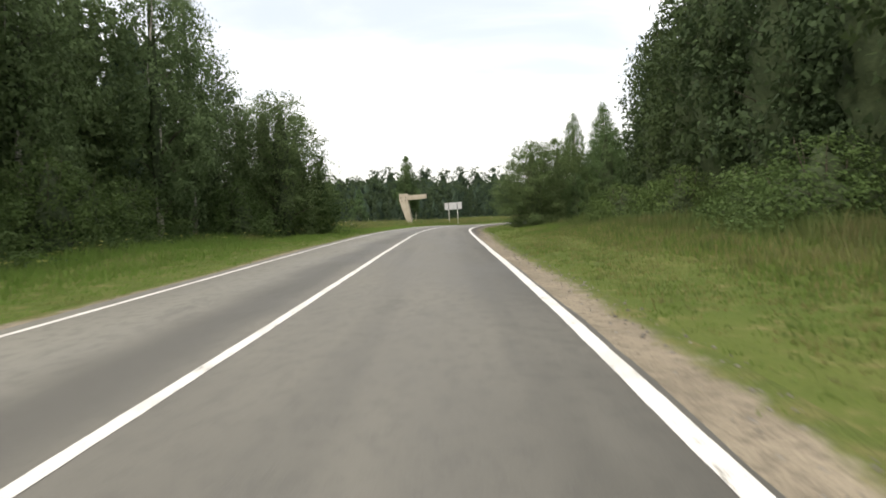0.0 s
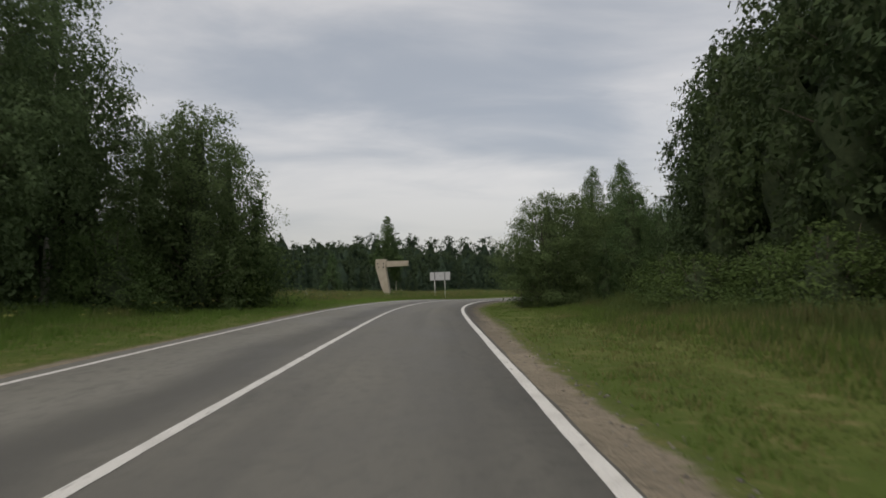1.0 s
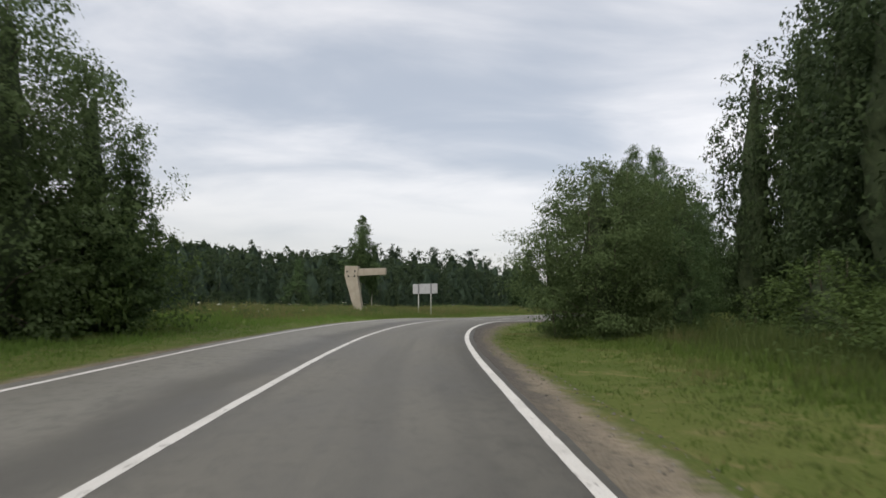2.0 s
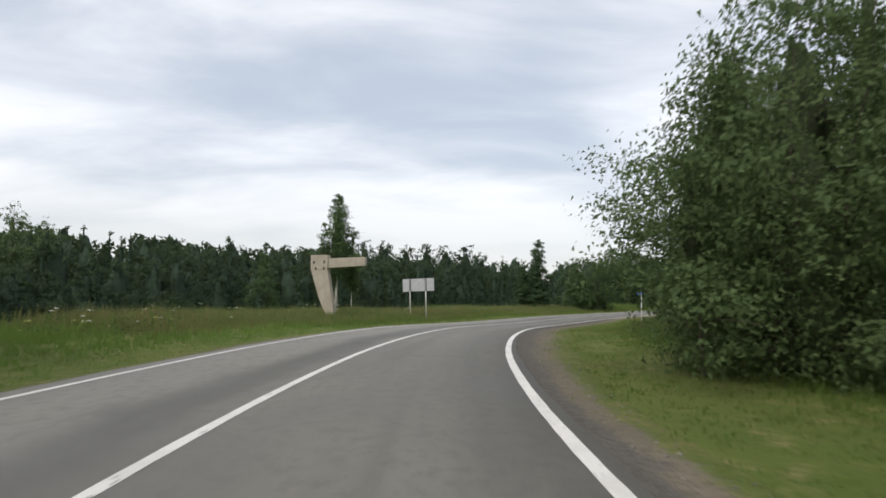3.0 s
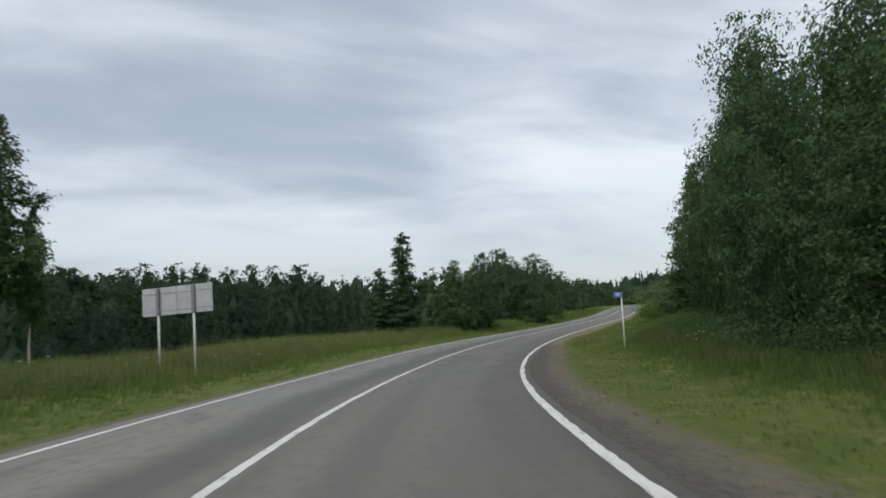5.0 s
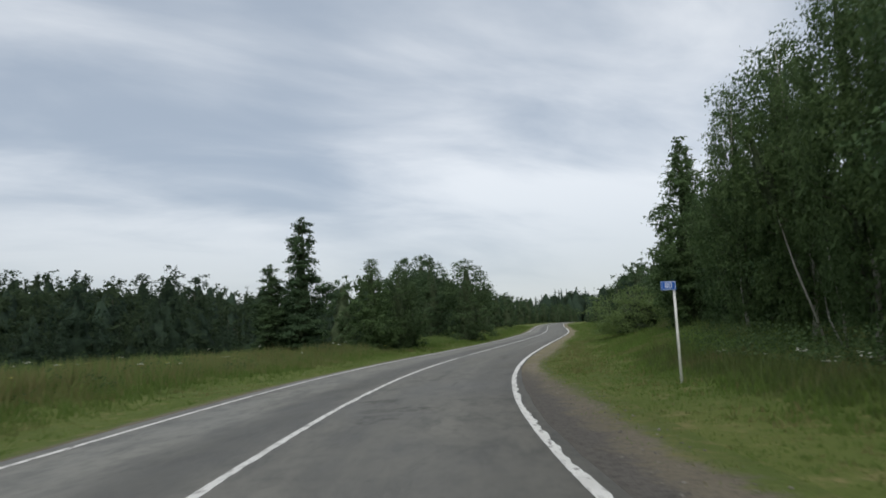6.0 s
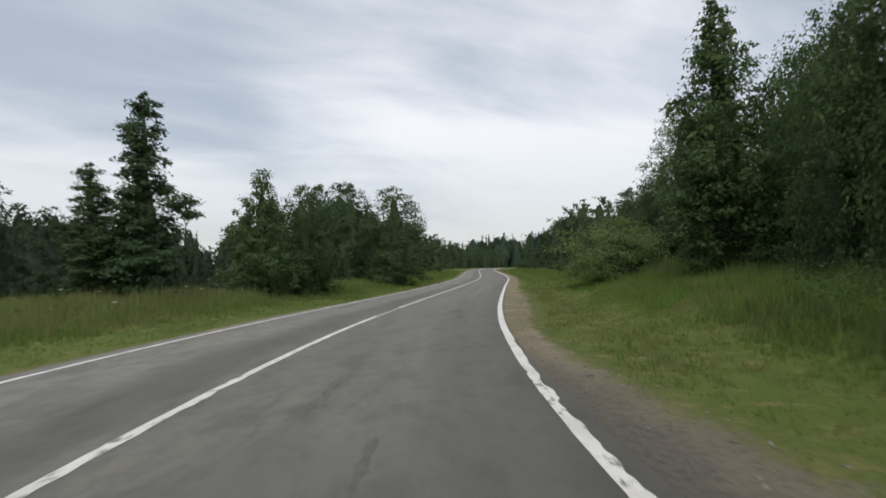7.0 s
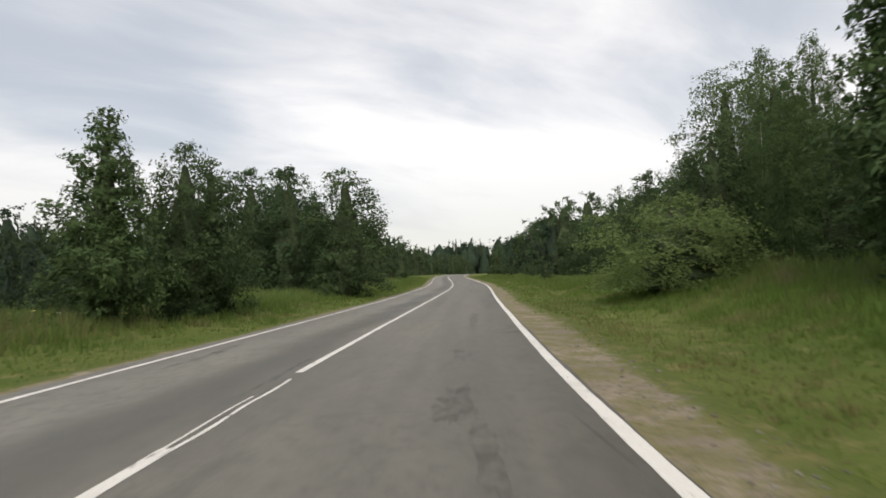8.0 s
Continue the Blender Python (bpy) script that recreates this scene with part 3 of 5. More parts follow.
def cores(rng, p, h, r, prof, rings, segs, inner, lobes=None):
    """A solid body added for the dense shaded inside of crowns: one ragged hull a tree, hidden under the leaves.
    prof(u, i) gives the profile of tree i.
    """
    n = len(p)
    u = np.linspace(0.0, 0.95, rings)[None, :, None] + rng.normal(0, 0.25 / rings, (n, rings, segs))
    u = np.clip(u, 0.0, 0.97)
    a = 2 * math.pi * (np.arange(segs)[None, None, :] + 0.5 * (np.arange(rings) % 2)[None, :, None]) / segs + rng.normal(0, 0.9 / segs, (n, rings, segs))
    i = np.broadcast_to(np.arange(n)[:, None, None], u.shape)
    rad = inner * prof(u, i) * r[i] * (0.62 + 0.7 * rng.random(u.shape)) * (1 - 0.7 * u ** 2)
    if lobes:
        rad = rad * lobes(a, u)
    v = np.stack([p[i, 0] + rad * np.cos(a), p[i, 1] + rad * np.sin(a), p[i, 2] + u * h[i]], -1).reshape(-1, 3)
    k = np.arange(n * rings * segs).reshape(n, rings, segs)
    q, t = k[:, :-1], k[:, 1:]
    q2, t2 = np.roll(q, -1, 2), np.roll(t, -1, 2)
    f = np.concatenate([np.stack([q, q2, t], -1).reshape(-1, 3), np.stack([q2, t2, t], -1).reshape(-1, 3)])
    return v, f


def leaves_at(rng, c, out, leaf, up=0.5, hang=0.0):
    """One small pointed leaf or spray at each place c, facing roughly along out and up."""
    k = len(c)
    nrm = out + rng.normal(0, 0.6, (k, 3)) + np.array([0, 0, up])
    d = np.cross(nrm, rng.normal(0, 1, (k, 3)))
    d /= np.linalg.norm(d, axis=1)[:, None] + 1e-9
    d = d + np.array([0, 0, -hang])
    w = np.cross(nrm, d)
    w /= np.linalg.norm(w, axis=1)[:, None] + 1e-9
    L = (leaf * (0.6 + 0.8 * rng.random(k)))[:, None]
    return np.stack([c - w * L * 0.4, c + w * L * 0.4, c + d * L], 1)


def crown_mesh(name, rng, h, low, radius, shape, boughs, leaves, leaf, mat, hang=0.0, thick=0.5, inner=0.36, lean=0.0, reach=1.0, subs=8, fill=0.20):
    """Leafy boughs round a dense inside; the leaves gather in tufts on each bough's outer and upper side, or hang from it in strands.
    Returns the mesh and the boughs' middles."""
    ph = rng.random(4) * 6.28

    def lobes(a, u):
        return 1 + 0.13 * np.sin(3 * a + 9 * u + ph[0]) + 0.10 * np.sin(5 * a - 15 * u + ph[1]) + 0.07 * np.sin(2 * a + 23 * u + ph[2])
    grid = np.linspace(0, 1, 200)
    cdf = np.cumsum(shape(grid) + 0.18)
    u = np.interp((np.arange(boughs) + rng.random(boughs)) / boughs, cdf / cdf[-1], grid)
    a = np.arange(boughs) * 2.39996 + rng.normal(0, 0.4, boughs)
    big = shape(u) * radius
    R = big * lobes(a, u) * (0.72 + 0.46 * rng.random(boughs)) * reach
    along_ = (0.26 * R + 0.15 * radius) * (0.75 + 0.5 * rng.random(boughs))
    wide_, tall_ = along_ * (0.7 + 0.3 * rng.random(boughs)), along_ * thick * (0.8 + 0.4 * rng.random(boughs))
    rc = np.maximum(R - 0.75 * along_, 0.0)
    o = np.stack([np.cos(a), np.sin(a), 0 * a], 1)
    t = np.stack([-np.sin(a), np.cos(a), 0 * a], 1)
    z = low + u * (h - low) - tall_ * 0.8
    mid = o * rc[:, None] + np.stack([lean * z, 0 * z, np.maximum(z, 0.25)], 1)
    # tufts on the boughs
    bi = np.repeat(np.arange(boughs), subs)
    s = rng.normal(0, 1, (len(bi), 3)) * np.array([1.0, 1.0, 0.9]) + np.array([0.40, 0, 0.42])
    s *= ((0.62 + 0.45 * rng.random(len(bi))) / np.linalg.norm(s, axis=1))[:, None]
    share = (along_ * wide_)[bi] * (0.5 + rng.random(len(bi)))
    ti = np.repeat(np.arange(len(bi)), np.maximum(1, np.round(leaves * (1 - fill) * share / share.sum())).astype(int))
    k = len(ti)
    g = rng.normal(0, 1, (k, 3)) * 0.24
    strand = (rng.random(len(bi)) < hang)[ti]
    q = s[ti] + g * np.where(strand[:, None], np.array([0.45, 0.45, 0.5]), 1.0)
    b = bi[ti]
    drop = np.where(strand, rng.random(k) ** 0.8 * (0.5 + 0.9 * rng.random(len(bi)))[ti] * 0.085 * h, 0.0)
    p = mid[b] + o[b] * (q[:, 0] * along_[b])[:, None] + t[b] * (q[:, 1] * wide_[b])[:, None]
    p[:, 2] += q[:, 2] * tall_[b] - drop
    p[:, 2] = np.where(p[:, 2] < 0.08, 0.08 + 0.5 * rng.random(k), p[:, 2])
    out = o[b] * q[:, :1] + t[b] * q[:, 1:2] + np.array([0, 0, 1.0]) * q[:, 2:]
    out /= np.linalg.norm(out, axis=1)[:, None] + 1e-6
    # twigs between the boughs and the inside
    j = int(leaves * fill)
    n = max(8, j // 26)
    uu, aa = np.interp(rng.random(n), cdf / cdf[-1], grid), rng.random(n) * 2 * math.pi
    rr = shape(uu) * radius * lobes(aa, uu) * (0.44 + 0.42 * rng.random(n))
    zz = low + uu * (h - low) * 0.95
    c = np.stack([rr * np.cos(aa) + lean * zz, rr * np.sin(aa), zz], 1)
    ji = rng.integers(0, n, j)
    c = c[ji] + rng.normal(0, 0.085 * radius, (j, 3)) * np.array([1, 1, 1.2]) * (0.3 + 0.7 * np.minimum(1, shape(uu[ji]) * 1.5))[:, None]
    c[:, 2] = np.where(c[:, 2] < 0.08, 0.08 + 0.6 * rng.random(j), c[:, 2])
    side = np.stack([np.cos(aa[ji]), np.sin(aa[ji]), 0 * aa[ji]], 1)
    p, out = np.concatenate([p, c]), np.concatenate([out, side])
    v = leaves_at(rng, p, out, leaf, 0.45, 0.25 + 0.8 * hang).reshape(-1, 3)
    v[:, 2] = np.maximum(v[:, 2], 0.02)
    f = np.arange(len(v)).reshape(-1, 3)
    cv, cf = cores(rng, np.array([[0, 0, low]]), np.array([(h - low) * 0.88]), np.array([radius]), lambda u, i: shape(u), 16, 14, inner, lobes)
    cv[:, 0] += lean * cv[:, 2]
    return mesh_np(name, np.concatenate([v, cv]), np.concatenate([f, cf + len(v)]), [mat, CROWN_SHADE_FAR if mat == LEAF_FAR else CROWN_SHADE], second=len(cf)), mid


def trunk_meshes(rng, h, r0, centers, mat, stems=1, lean=0.0, limbs=26, top=0.93, sides=7):
    """The stems, one mesh each, and one mesh of the twigs."""
    def done(name, bm):
        me = bpy.data.meshes.new(name)
        bm.to_mesh(me)
        bm.free()
        me.materials.append(BARK_GREY if name == "branchwork" else mat)
        return name, me
    lines, out = [], []
    for k in range(stems):
        a = 2 * math.pi * k / stems + rng.random()
        tilt = (0.0 if stems == 1 else 0.14 + 0.12 * rng.random())
        wob = rng.normal(0, 0.012 * h, (6, 2))
        pts = []
        for i, t in enumerate(np.linspace(-0.02, top, 6)):
            z = t * h
            pts.append((lean * z + tilt * z * math.cos(a) + wob[i, 0] * (i > 0), tilt * z * math.sin(a) + wob[i, 1] * (i > 0), z))
        lines.append(pts)
        bm = tube(bmesh.new(), pts, [r0 * (1 - 0.9 * i / 5) * (1.25 if i == 0 else 1) / (1 if stems == 1 else 1.5) for i in range(6)], sides)
        out.append(done("trunk" if stems == 1 else "stem", bm))
    bm = bmesh.new()
    for j in rng.permutation(len(centers))[:limbs]:
        c = centers[j]
        line = lines[int(rng.integers(stems))]
        zs = [q[2] for q in line]
        z0 = max(0.08 * h, c[2] - (0.25 + 0.5 * rng.random()) * math.hypot(c[0], c[1]) - 0.03 * h)
        z0 = min(z0, 0.86 * h)
        bx, by = np.interp(z0, zs, [q[0] for q in line]), np.interp(z0, zs, [q[1] for q in line])
        mid = ((bx + c[0]) / 2 + rng.normal(0, 0.08), (by + c[1]) / 2 + rng.normal(0, 0.08), (z0 + c[2]) / 2 + 0.06 * h * 0.3)
        rb = r0 * 0.30 * (1 - 0.75 * z0 / h)
        tube(bm, [(bx, by, z0), mid, tuple(c)], [rb, rb * 0.65, rb * 0.2], 5)
    out.append(done("branchwork", bm))
    return out


def oval(u):
    return np.sqrt(np.clip(1 - (2 * u - 0.85) ** 2 / 1.35, 0.02, 1))


def tallshape(u):
    return np.clip(np.minimum(0.55 + 1.6 * u, 1.12 - 0.15 * u) * np.sqrt(np.clip((1 - u) * 2.2, 0, 1)), 0.04, 1)


def cone(u):
    return np.clip((1 - u) ** 0.8 * (0.82 + 0.26 * np.sin(u * 34)), 0.04, 1)


def poplar(u):
    return np.clip((1 - u) ** 0.48 * (0.84 + 0.16 * np.sin(u * 15 + 1.0)) * np.clip(0.6 + 2.2 * u, 0, 1), 0.10, 1)


def pear(u):
    return np.clip((1 - u) ** 0.62 * np.clip(0.45 + 2.6 * u, 0, 1), 0.05, 1)


def dome(u):
    return np.sqrt(np.clip(1 - u ** 2.4, 0.02, 1))


KINDS = {}


def kind(key, variants, name, label, category, **k):
    """Makes the models of one kind of tree; each is placed later."""
    made = []
    for i in range(variants):
        rng = np.random.default_rng(abs(hash_text(key)) + i)
        cm, centers = crown_mesh("crown", rng, k["h"], k["low"], k["radius"], k["shape"], k["boughs"], k["leaves"], k["leaf"], k["mat"], k.get("hang", 0.0),
                                 k.get("thick", 0.5), k.get("inner", 0.36), k.get("lean", 0), k.get("reach", 1.0), k.get("subs", 8), k.get("fill", 0.2))
        tm = trunk_meshes(rng, k["h"], k["r0"], centers, k["bark"], k.get("stems", 1), k.get("lean", 0), k.get("limbs", 26), k.get("top", 0.93), k.get("sides", 7))
        made.append((cm, tm))
    KINDS[key] = dict(made=made, first=[None] * variants, name=name, label=label, category=category, h=k["h"])


def hash_text(t):
    return sum((i + 1) * ord(ch) for i, ch in enumerate(t))


COUNT = [0]


def plant(key, x, y, h=None, wide=1.0, label="", variant=None, turn_=None, sink=0.05, group=""):
    K = KINDS[key]
    COUNT[0] += 1
    n = COUNT[0]
    v = (n * 7 // 3) % len(K["made"]) if variant is None else variant
    a = (n * 2.399) % (2 * math.pi) if turn_ is None else turn_
    f = (h or K["h"]) / K["h"]
    z = float(ground_z(x, y)[0]) - sink
    mtx = Matrix.Translation((x, y, z)) @ Matrix.Rotation(a, 4, "Z") @ Matrix.Diagonal((f * wide, f * wide, f, 1))
    if K["first"][v] is None:
        ob = new(K["name"])
        cm, tm = K["made"][v]
        for nm, me in (("crown", cm), *tm):
            o = new(nm, me)
            o.parent = ob
            if nm == "branchwork":
                tagged(o, kind="stuff")
        tagged(ob, K["label"], K["category"], group)
        ob.matrix_basis = mtx
        K["first"][v] = ob
    else:
        src = K["first"][v]
        ob = src.copy()
        scene.collection.objects.link(ob)
        for ch in src.children:
            o = ch.copy()
            scene.collection.objects.link(o)
            o.parent = ob
        ob.matrix_basis = mtx
    tagged(ob, label or K["label"], K["category"], group)
    return ob


def plant_at(key, s, lat, h=None, **k):
    q = along(s, lat)
    return plant(key, float(q[0]), float(q[1]), h, **k)


kind("birch", 3, "birch_tree", "tall birch with drooping fine leaves and pale trunk", "tree", h=16, low=1.4, radius=2.7, shape=tallshape,
     boughs=90, leaves=24000, fill=0.34, leaf=0.124, hang=0.55, thick=0.6, inner=0.13, mat=LEAF_BIRCH, bark=BARK_BIRCH, r0=0.15, limbs=34)
kind("full", 2, "birch_tree", "tall dense birch with hanging dark green leaves", "tree", h=16, low=1.4, radius=2.7, shape=tallshape,
     boughs=110, leaves=42000, fill=0.36, leaf=0.118, hang=0.45, thick=0.6, inner=0.22, mat=LEAF_BIRCH, bark=BARK_BIRCH, r0=0.15, limbs=34)
kind("alder", 3, "alder_tree", "dense dark green broadleaf tree with leaves to the ground", "tree", h=12, low=0.3, radius=3.0, shape=oval,
     boughs=90, leaves=18500, leaf=0.133, hang=0.12, mat=LEAF_ALDER, bark=BARK_GREY, r0=0.17, limbs=34)
kind("grey", 3, "grey_alder", "grey-green alder with loose spreading branches", "tree", h=12, low=0.3, radius=3.0, shape=oval,
     boughs=80, leaves=20000, leaf=0.13, hang=0.2, inner=0.26, reach=1.05, thick=0.6, mat=LEAF_GREY_LIT, bark=BARK_GREY, r0=0.16, limbs=40)
kind("willow", 3, "willow_bush", "broad green willow bush with many stems", "bush", h=5, low=0.1, radius=2.9, shape=dome,
     boughs=60, leaves=7500, leaf=0.135, thick=0.55, mat=LEAF_WILLOW, bark=BARK_GREY, r0=0.09, stems=5, limbs=24, sides=5)
kind("sallow", 2, "sallow_bush", "broad pale green willow bush beside the road", "bush", h=5, low=0.1, radius=2.9, shape=dome,
     boughs=60, leaves=13000, leaf=0.11, thick=0.55, mat=LEAF_WILLOW_LIT, bark=BARK_GREY, r0=0.09, stems=5, limbs=24, sides=5)
kind("sapling", 2, "goat_willow", "leaning roadside goat willow with loose grey-green leaves", "tree", h=7, low=0.3, radius=2.9, shape=oval,
     boughs=62, leaves=48000, leaf=0.084, hang=0.1, fill=0.24, inner=0.24, reach=1.08, mat=LEAF_GOAT, bark=BARK_GREY, r0=0.09, stems=4, limbs=44, sides=5, lean=-0.05)
kind("young", 2, "young_tree", "young airy broadleaf tree with thin stem", "tree", h=7, low=0.4, radius=2.0, shape=pear,
     boughs=55, leaves=15000, leaf=0.105, hang=0.1, inner=0.36, mat=LEAF_ALDER, bark=BARK_GREY, r0=0.06, limbs=34, sides=5)
kind("leaning", 1, "leaning_birch", "thin white birch stem leaning out of the woods", "tree", h=9, low=5.6, radius=1.1, shape=tallshape,
     boughs=18, leaves=2600, leaf=0.11, hang=0.5, inner=0.3, mat=LEAF_BIRCH, bark=BARK_BIRCH, r0=0.052, limbs=16, lean=0.36)
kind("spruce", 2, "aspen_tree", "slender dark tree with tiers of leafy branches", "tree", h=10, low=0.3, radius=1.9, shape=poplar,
     boughs=60, leaves=20000, leaf=0.125, thick=0.42, inner=0.30, reach=1.1, mat=LEAF_DARK_SHADED, bark=BARK_GREY, r0=0.13, limbs=30)
kind("back", 3, "forest_tree", "tall dark forest tree standing among others", "tree", h=15, low=0.8, radius=3.2, shape=tallshape,
     boughs=66, leaves=5200, leaf=0.25, hang=0.25, inner=0.36, mat=LEAF_ALDER, bark=BARK_GREY, r0=0.17, limbs=12, sides=5)
# the same forest tree in the greyer leaf lightened against shade
kind("pale", 3, "forest_tree", "tall grey-green forest tree standing among others", "tree", h=15, low=0.8, radius=3.2, shape=tallshape,
     boughs=66, leaves=6000, leaf=0.225, hang=0.3, inner=0.26, mat=LEAF_GREY_LIT, bark=BARK_GREY, r0=0.17, limbs=16, sides=5)
kind("silver", 2, "birch_tree", "tall pale birch with drooping loose leaves beside the woods", "tree", h=16, low=1.4, radius=2.7, shape=tallshape,
     boughs=80, leaves=20000, fill=0.3, leaf=0.125, hang=0.6, thick=0.6, inner=0.10, mat=LEAF_GREY_LIT, bark=BARK_BIRCH, r0=0.15, limbs=34)
# the same forest tree again, in the leaf darkened for shade
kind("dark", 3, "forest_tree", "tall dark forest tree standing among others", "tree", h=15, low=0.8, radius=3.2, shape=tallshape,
     boughs=66, leaves=7200, leaf=0.215, hang=0.2, inner=0.36, mat=LEAF_WOODS_SHADED, bark=BARK_GREY, r0=0.17, limbs=12, sides=5)
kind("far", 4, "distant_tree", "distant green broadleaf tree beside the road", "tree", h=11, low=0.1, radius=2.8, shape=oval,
     boughs=36, leaves=1500, leaf=0.36, inner=0.52, subs=4, mat=LEAF_DARK_SHADED, bark=BARK_GREY, r0=0.15, limbs=4, sides=4)
kind("edge", 4, "forest_edge_tree", "dark green broadleaf tree of the forest edge", "tree", h=11, low=0.1, radius=2.8, shape=oval,
     boughs=48, leaves=2600, leaf=0.31, fill=0.3, inner=0.62, subs=5, mat=LEAF_FAR, bark=BARK_GREY, r0=0.15, limbs=4, sides=4)
kind("conic", 2, "alder_tree", "dense dark conical tree with leaves to the ground", "tree", h=10.2, low=0.3, radius=1.95, shape=pear,
     boughs=80, leaves=24000, leaf=0.11, hang=0.25, mat=LEAF_ALDER, bark=BARK_GREY, r0=0.11, limbs=30)
kind("lone", 1, "birch_tree", "dense dark conical birch", "tree", h=10.2, low=3.0, radius=1.75, shape=pear,
     boughs=56, leaves=13000, leaf=0.11, hang=0.4, inner=0.30, mat=LEAF_ALDER, bark=BARK_BIRCH, r0=0.11, limbs=30)
kind("sprig", 1, "willow_sapling", "thin-leaved young willow reaching out over the verge", "tree", h=4.7, low=1.4, radius=1.8, shape=oval,
     boughs=34, leaves=6500, leaf=0.07, inner=0.08, fill=0.1, mat=LEAF_GOAT, bark=BARK_GREY, r0=0.035, limbs=30, sides=5, lean=-0.12)
# shade on the near side is put into these trees' dark leaf colour
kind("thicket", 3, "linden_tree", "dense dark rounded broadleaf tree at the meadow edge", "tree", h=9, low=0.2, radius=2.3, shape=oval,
     boughs=64, leaves=11500, leaf=0.135, hang=0.1, mat=LEAF_DARK_SHADED, bark=BARK_GREY, r0=0.12, limbs=24)
kind("farfir", 3, "distant_fir", "distant pointed dark fir of the forest edge", "tree", h=12, low=0.2, radius=1.9, shape=cone,
     boughs=60, leaves=2200, leaf=0.28, inner=0.5, subs=4, mat=LEAF_FAR, bark=BARK_GREY, r0=0.13, limbs=3, sides=4)

R = random.Random(5)


def row(key, s0, s1, gap, lat0, lat1, h0, h1, wide=(0.9, 1.15), group=""):
    s = s0
    while s <= s1:
        plant_at(key, s + R.uniform(-0.3, 0.3) * gap, R.uniform(lat0, lat1), R.uniform(h0, h1), wide=R.uniform(*wide), group=group)
        s += gap


# woods on the outer side before the bend
row("willow", 14, 34, 4.5, -14.0, -12.8, 3.4, 4.4, group="bushes in front of the woods")
row("silver", 12, 30, 5.5, -18.5, -16.5, 16, 19, group="birches of the woods")
row("pale", 1, 38, 5.2, -20.5, -18.5, 19, 22, group="trees of the woods")
row("pale", 6, 38, 5.0, -25, -22, 18, 21, group="trees of the woods")
plant("silver", -15.0, 36.0, 17.5, wide=1.1, group="birches of the woods")
plant("silver", -15.4, 41.5, 17.0, wide=1.1, group="birches of the woods")
plant("grey", -10.8, 46.5, 11.2, wide=1.08)
plant("grey", -12.9, 49.5, 11.6, wide=1.05)
plant("grey", -15.5, 44.0, 12.3, wide=1.05)
plant("grey", -11.2, 52.0, 10.4, wide=0.84)
plant("young", -8.9, 50.3, 6.6, wide=1.0)
plant("willow", -10.2, 50.5, 5.5)
plant("willow", -12.0, 40.5, 4.0)
plant("pale", -19.0, 47.0, 12.5)
plant("grey", -15.2, 50.5, 11.2, wide=0.9)
row("back", 52, 64, 6, -27, -21, 6.5, 8.5, group="trees of the woods")

# woods on the inner side before the bend
row("willow", 14, 48, 4.6, 13.4, 14.8, 2.6, 3.4, wide=(1.2, 1.5), group="bushes in front of the woods")
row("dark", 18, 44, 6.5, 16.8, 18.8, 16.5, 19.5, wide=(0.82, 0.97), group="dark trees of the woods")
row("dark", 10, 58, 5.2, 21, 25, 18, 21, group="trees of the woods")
plant("sapling", 8.6, 53.4, 7.4, wide=0.92, turn_=0.3)
plant("sprig", 6.9, 54.0, 4.8)
plant("sapling", 11.3, 59.5, 7.8, wide=0.82, turn_=2.0)
plant("alder", 11.9, 53.5, 4.6, wide=0.9)
plant("full", 14.5, 68.1, 11.9, wide=0.72)
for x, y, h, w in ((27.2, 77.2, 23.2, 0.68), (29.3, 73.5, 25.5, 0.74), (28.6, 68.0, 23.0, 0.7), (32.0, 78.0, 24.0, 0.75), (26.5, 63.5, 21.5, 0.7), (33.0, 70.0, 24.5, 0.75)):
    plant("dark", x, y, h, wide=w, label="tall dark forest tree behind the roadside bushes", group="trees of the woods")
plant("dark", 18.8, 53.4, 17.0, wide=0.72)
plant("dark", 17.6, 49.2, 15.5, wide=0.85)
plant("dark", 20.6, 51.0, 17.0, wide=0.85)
plant("full", 20.45, 80.3, 15.2, wide=0.82)
plant("alder", 18.2, 69.2, 11.0, wide=0.9)

# birches and dark trees inside the bend
for x, y, h, w, key in ((19.4, 82.0, 9.4, 0.74, "alder"), (23.2, 88.6, 11.4, 0.75, "birch"), (23.5, 84.0, 8.4, 0.85, "birch"),
                        (17.3, 78.5, 7.6, 0.9, "alder"), (21.2, 86.4, 12.4, 0.74, "alder"), (24.4, 90.0, 13.5, 0.85, "birch"),
                        (26.3, 92.9, 13.5, 0.72, "birch"), (28.6, 92.4, 13.0, 0.78, "alder"), (29.6, 97.2, 12.0, 0.85, "birch"),
                        (30.3, 100.4, 11.2, 0.85, "birch"), (32.5, 103.0, 8.2, 0.85, "alder"), (37.0, 109.9, 11.9, 1.36, "conic"),
                        (36.4, 104.8, 9.0, 0.85, "alder"), (46.4, 117.2, 9.9, 0.78, "birch"), (47.6, 119.0, 8.8, 0.75, "birch"),
                        (50.4, 121.5, 8.3, 0.85, "birch"), (39.8, 107.6, 9.8, 1.05, "alder"), (41.2, 109.4, 7.8, 1.0, "alder"), (32.2, 99.4, 13.0, 0.85, "alder")):
    plant(key, x, y, h, wide=w, group="trees inside the bend")
row("alder", 72, 94, 4.6, 12.4, 14.0, 5.0, 6.8, group="trees inside the bend")
row("dark", 66, 90, 6.5, 24, 28, 9.5, 11.5, group="trees of the woods")
plant("back", 43.8, 110.6, 8.8, wide=0.8)
plant("back", 48.5, 115.0, 9.2, wide=0.8)
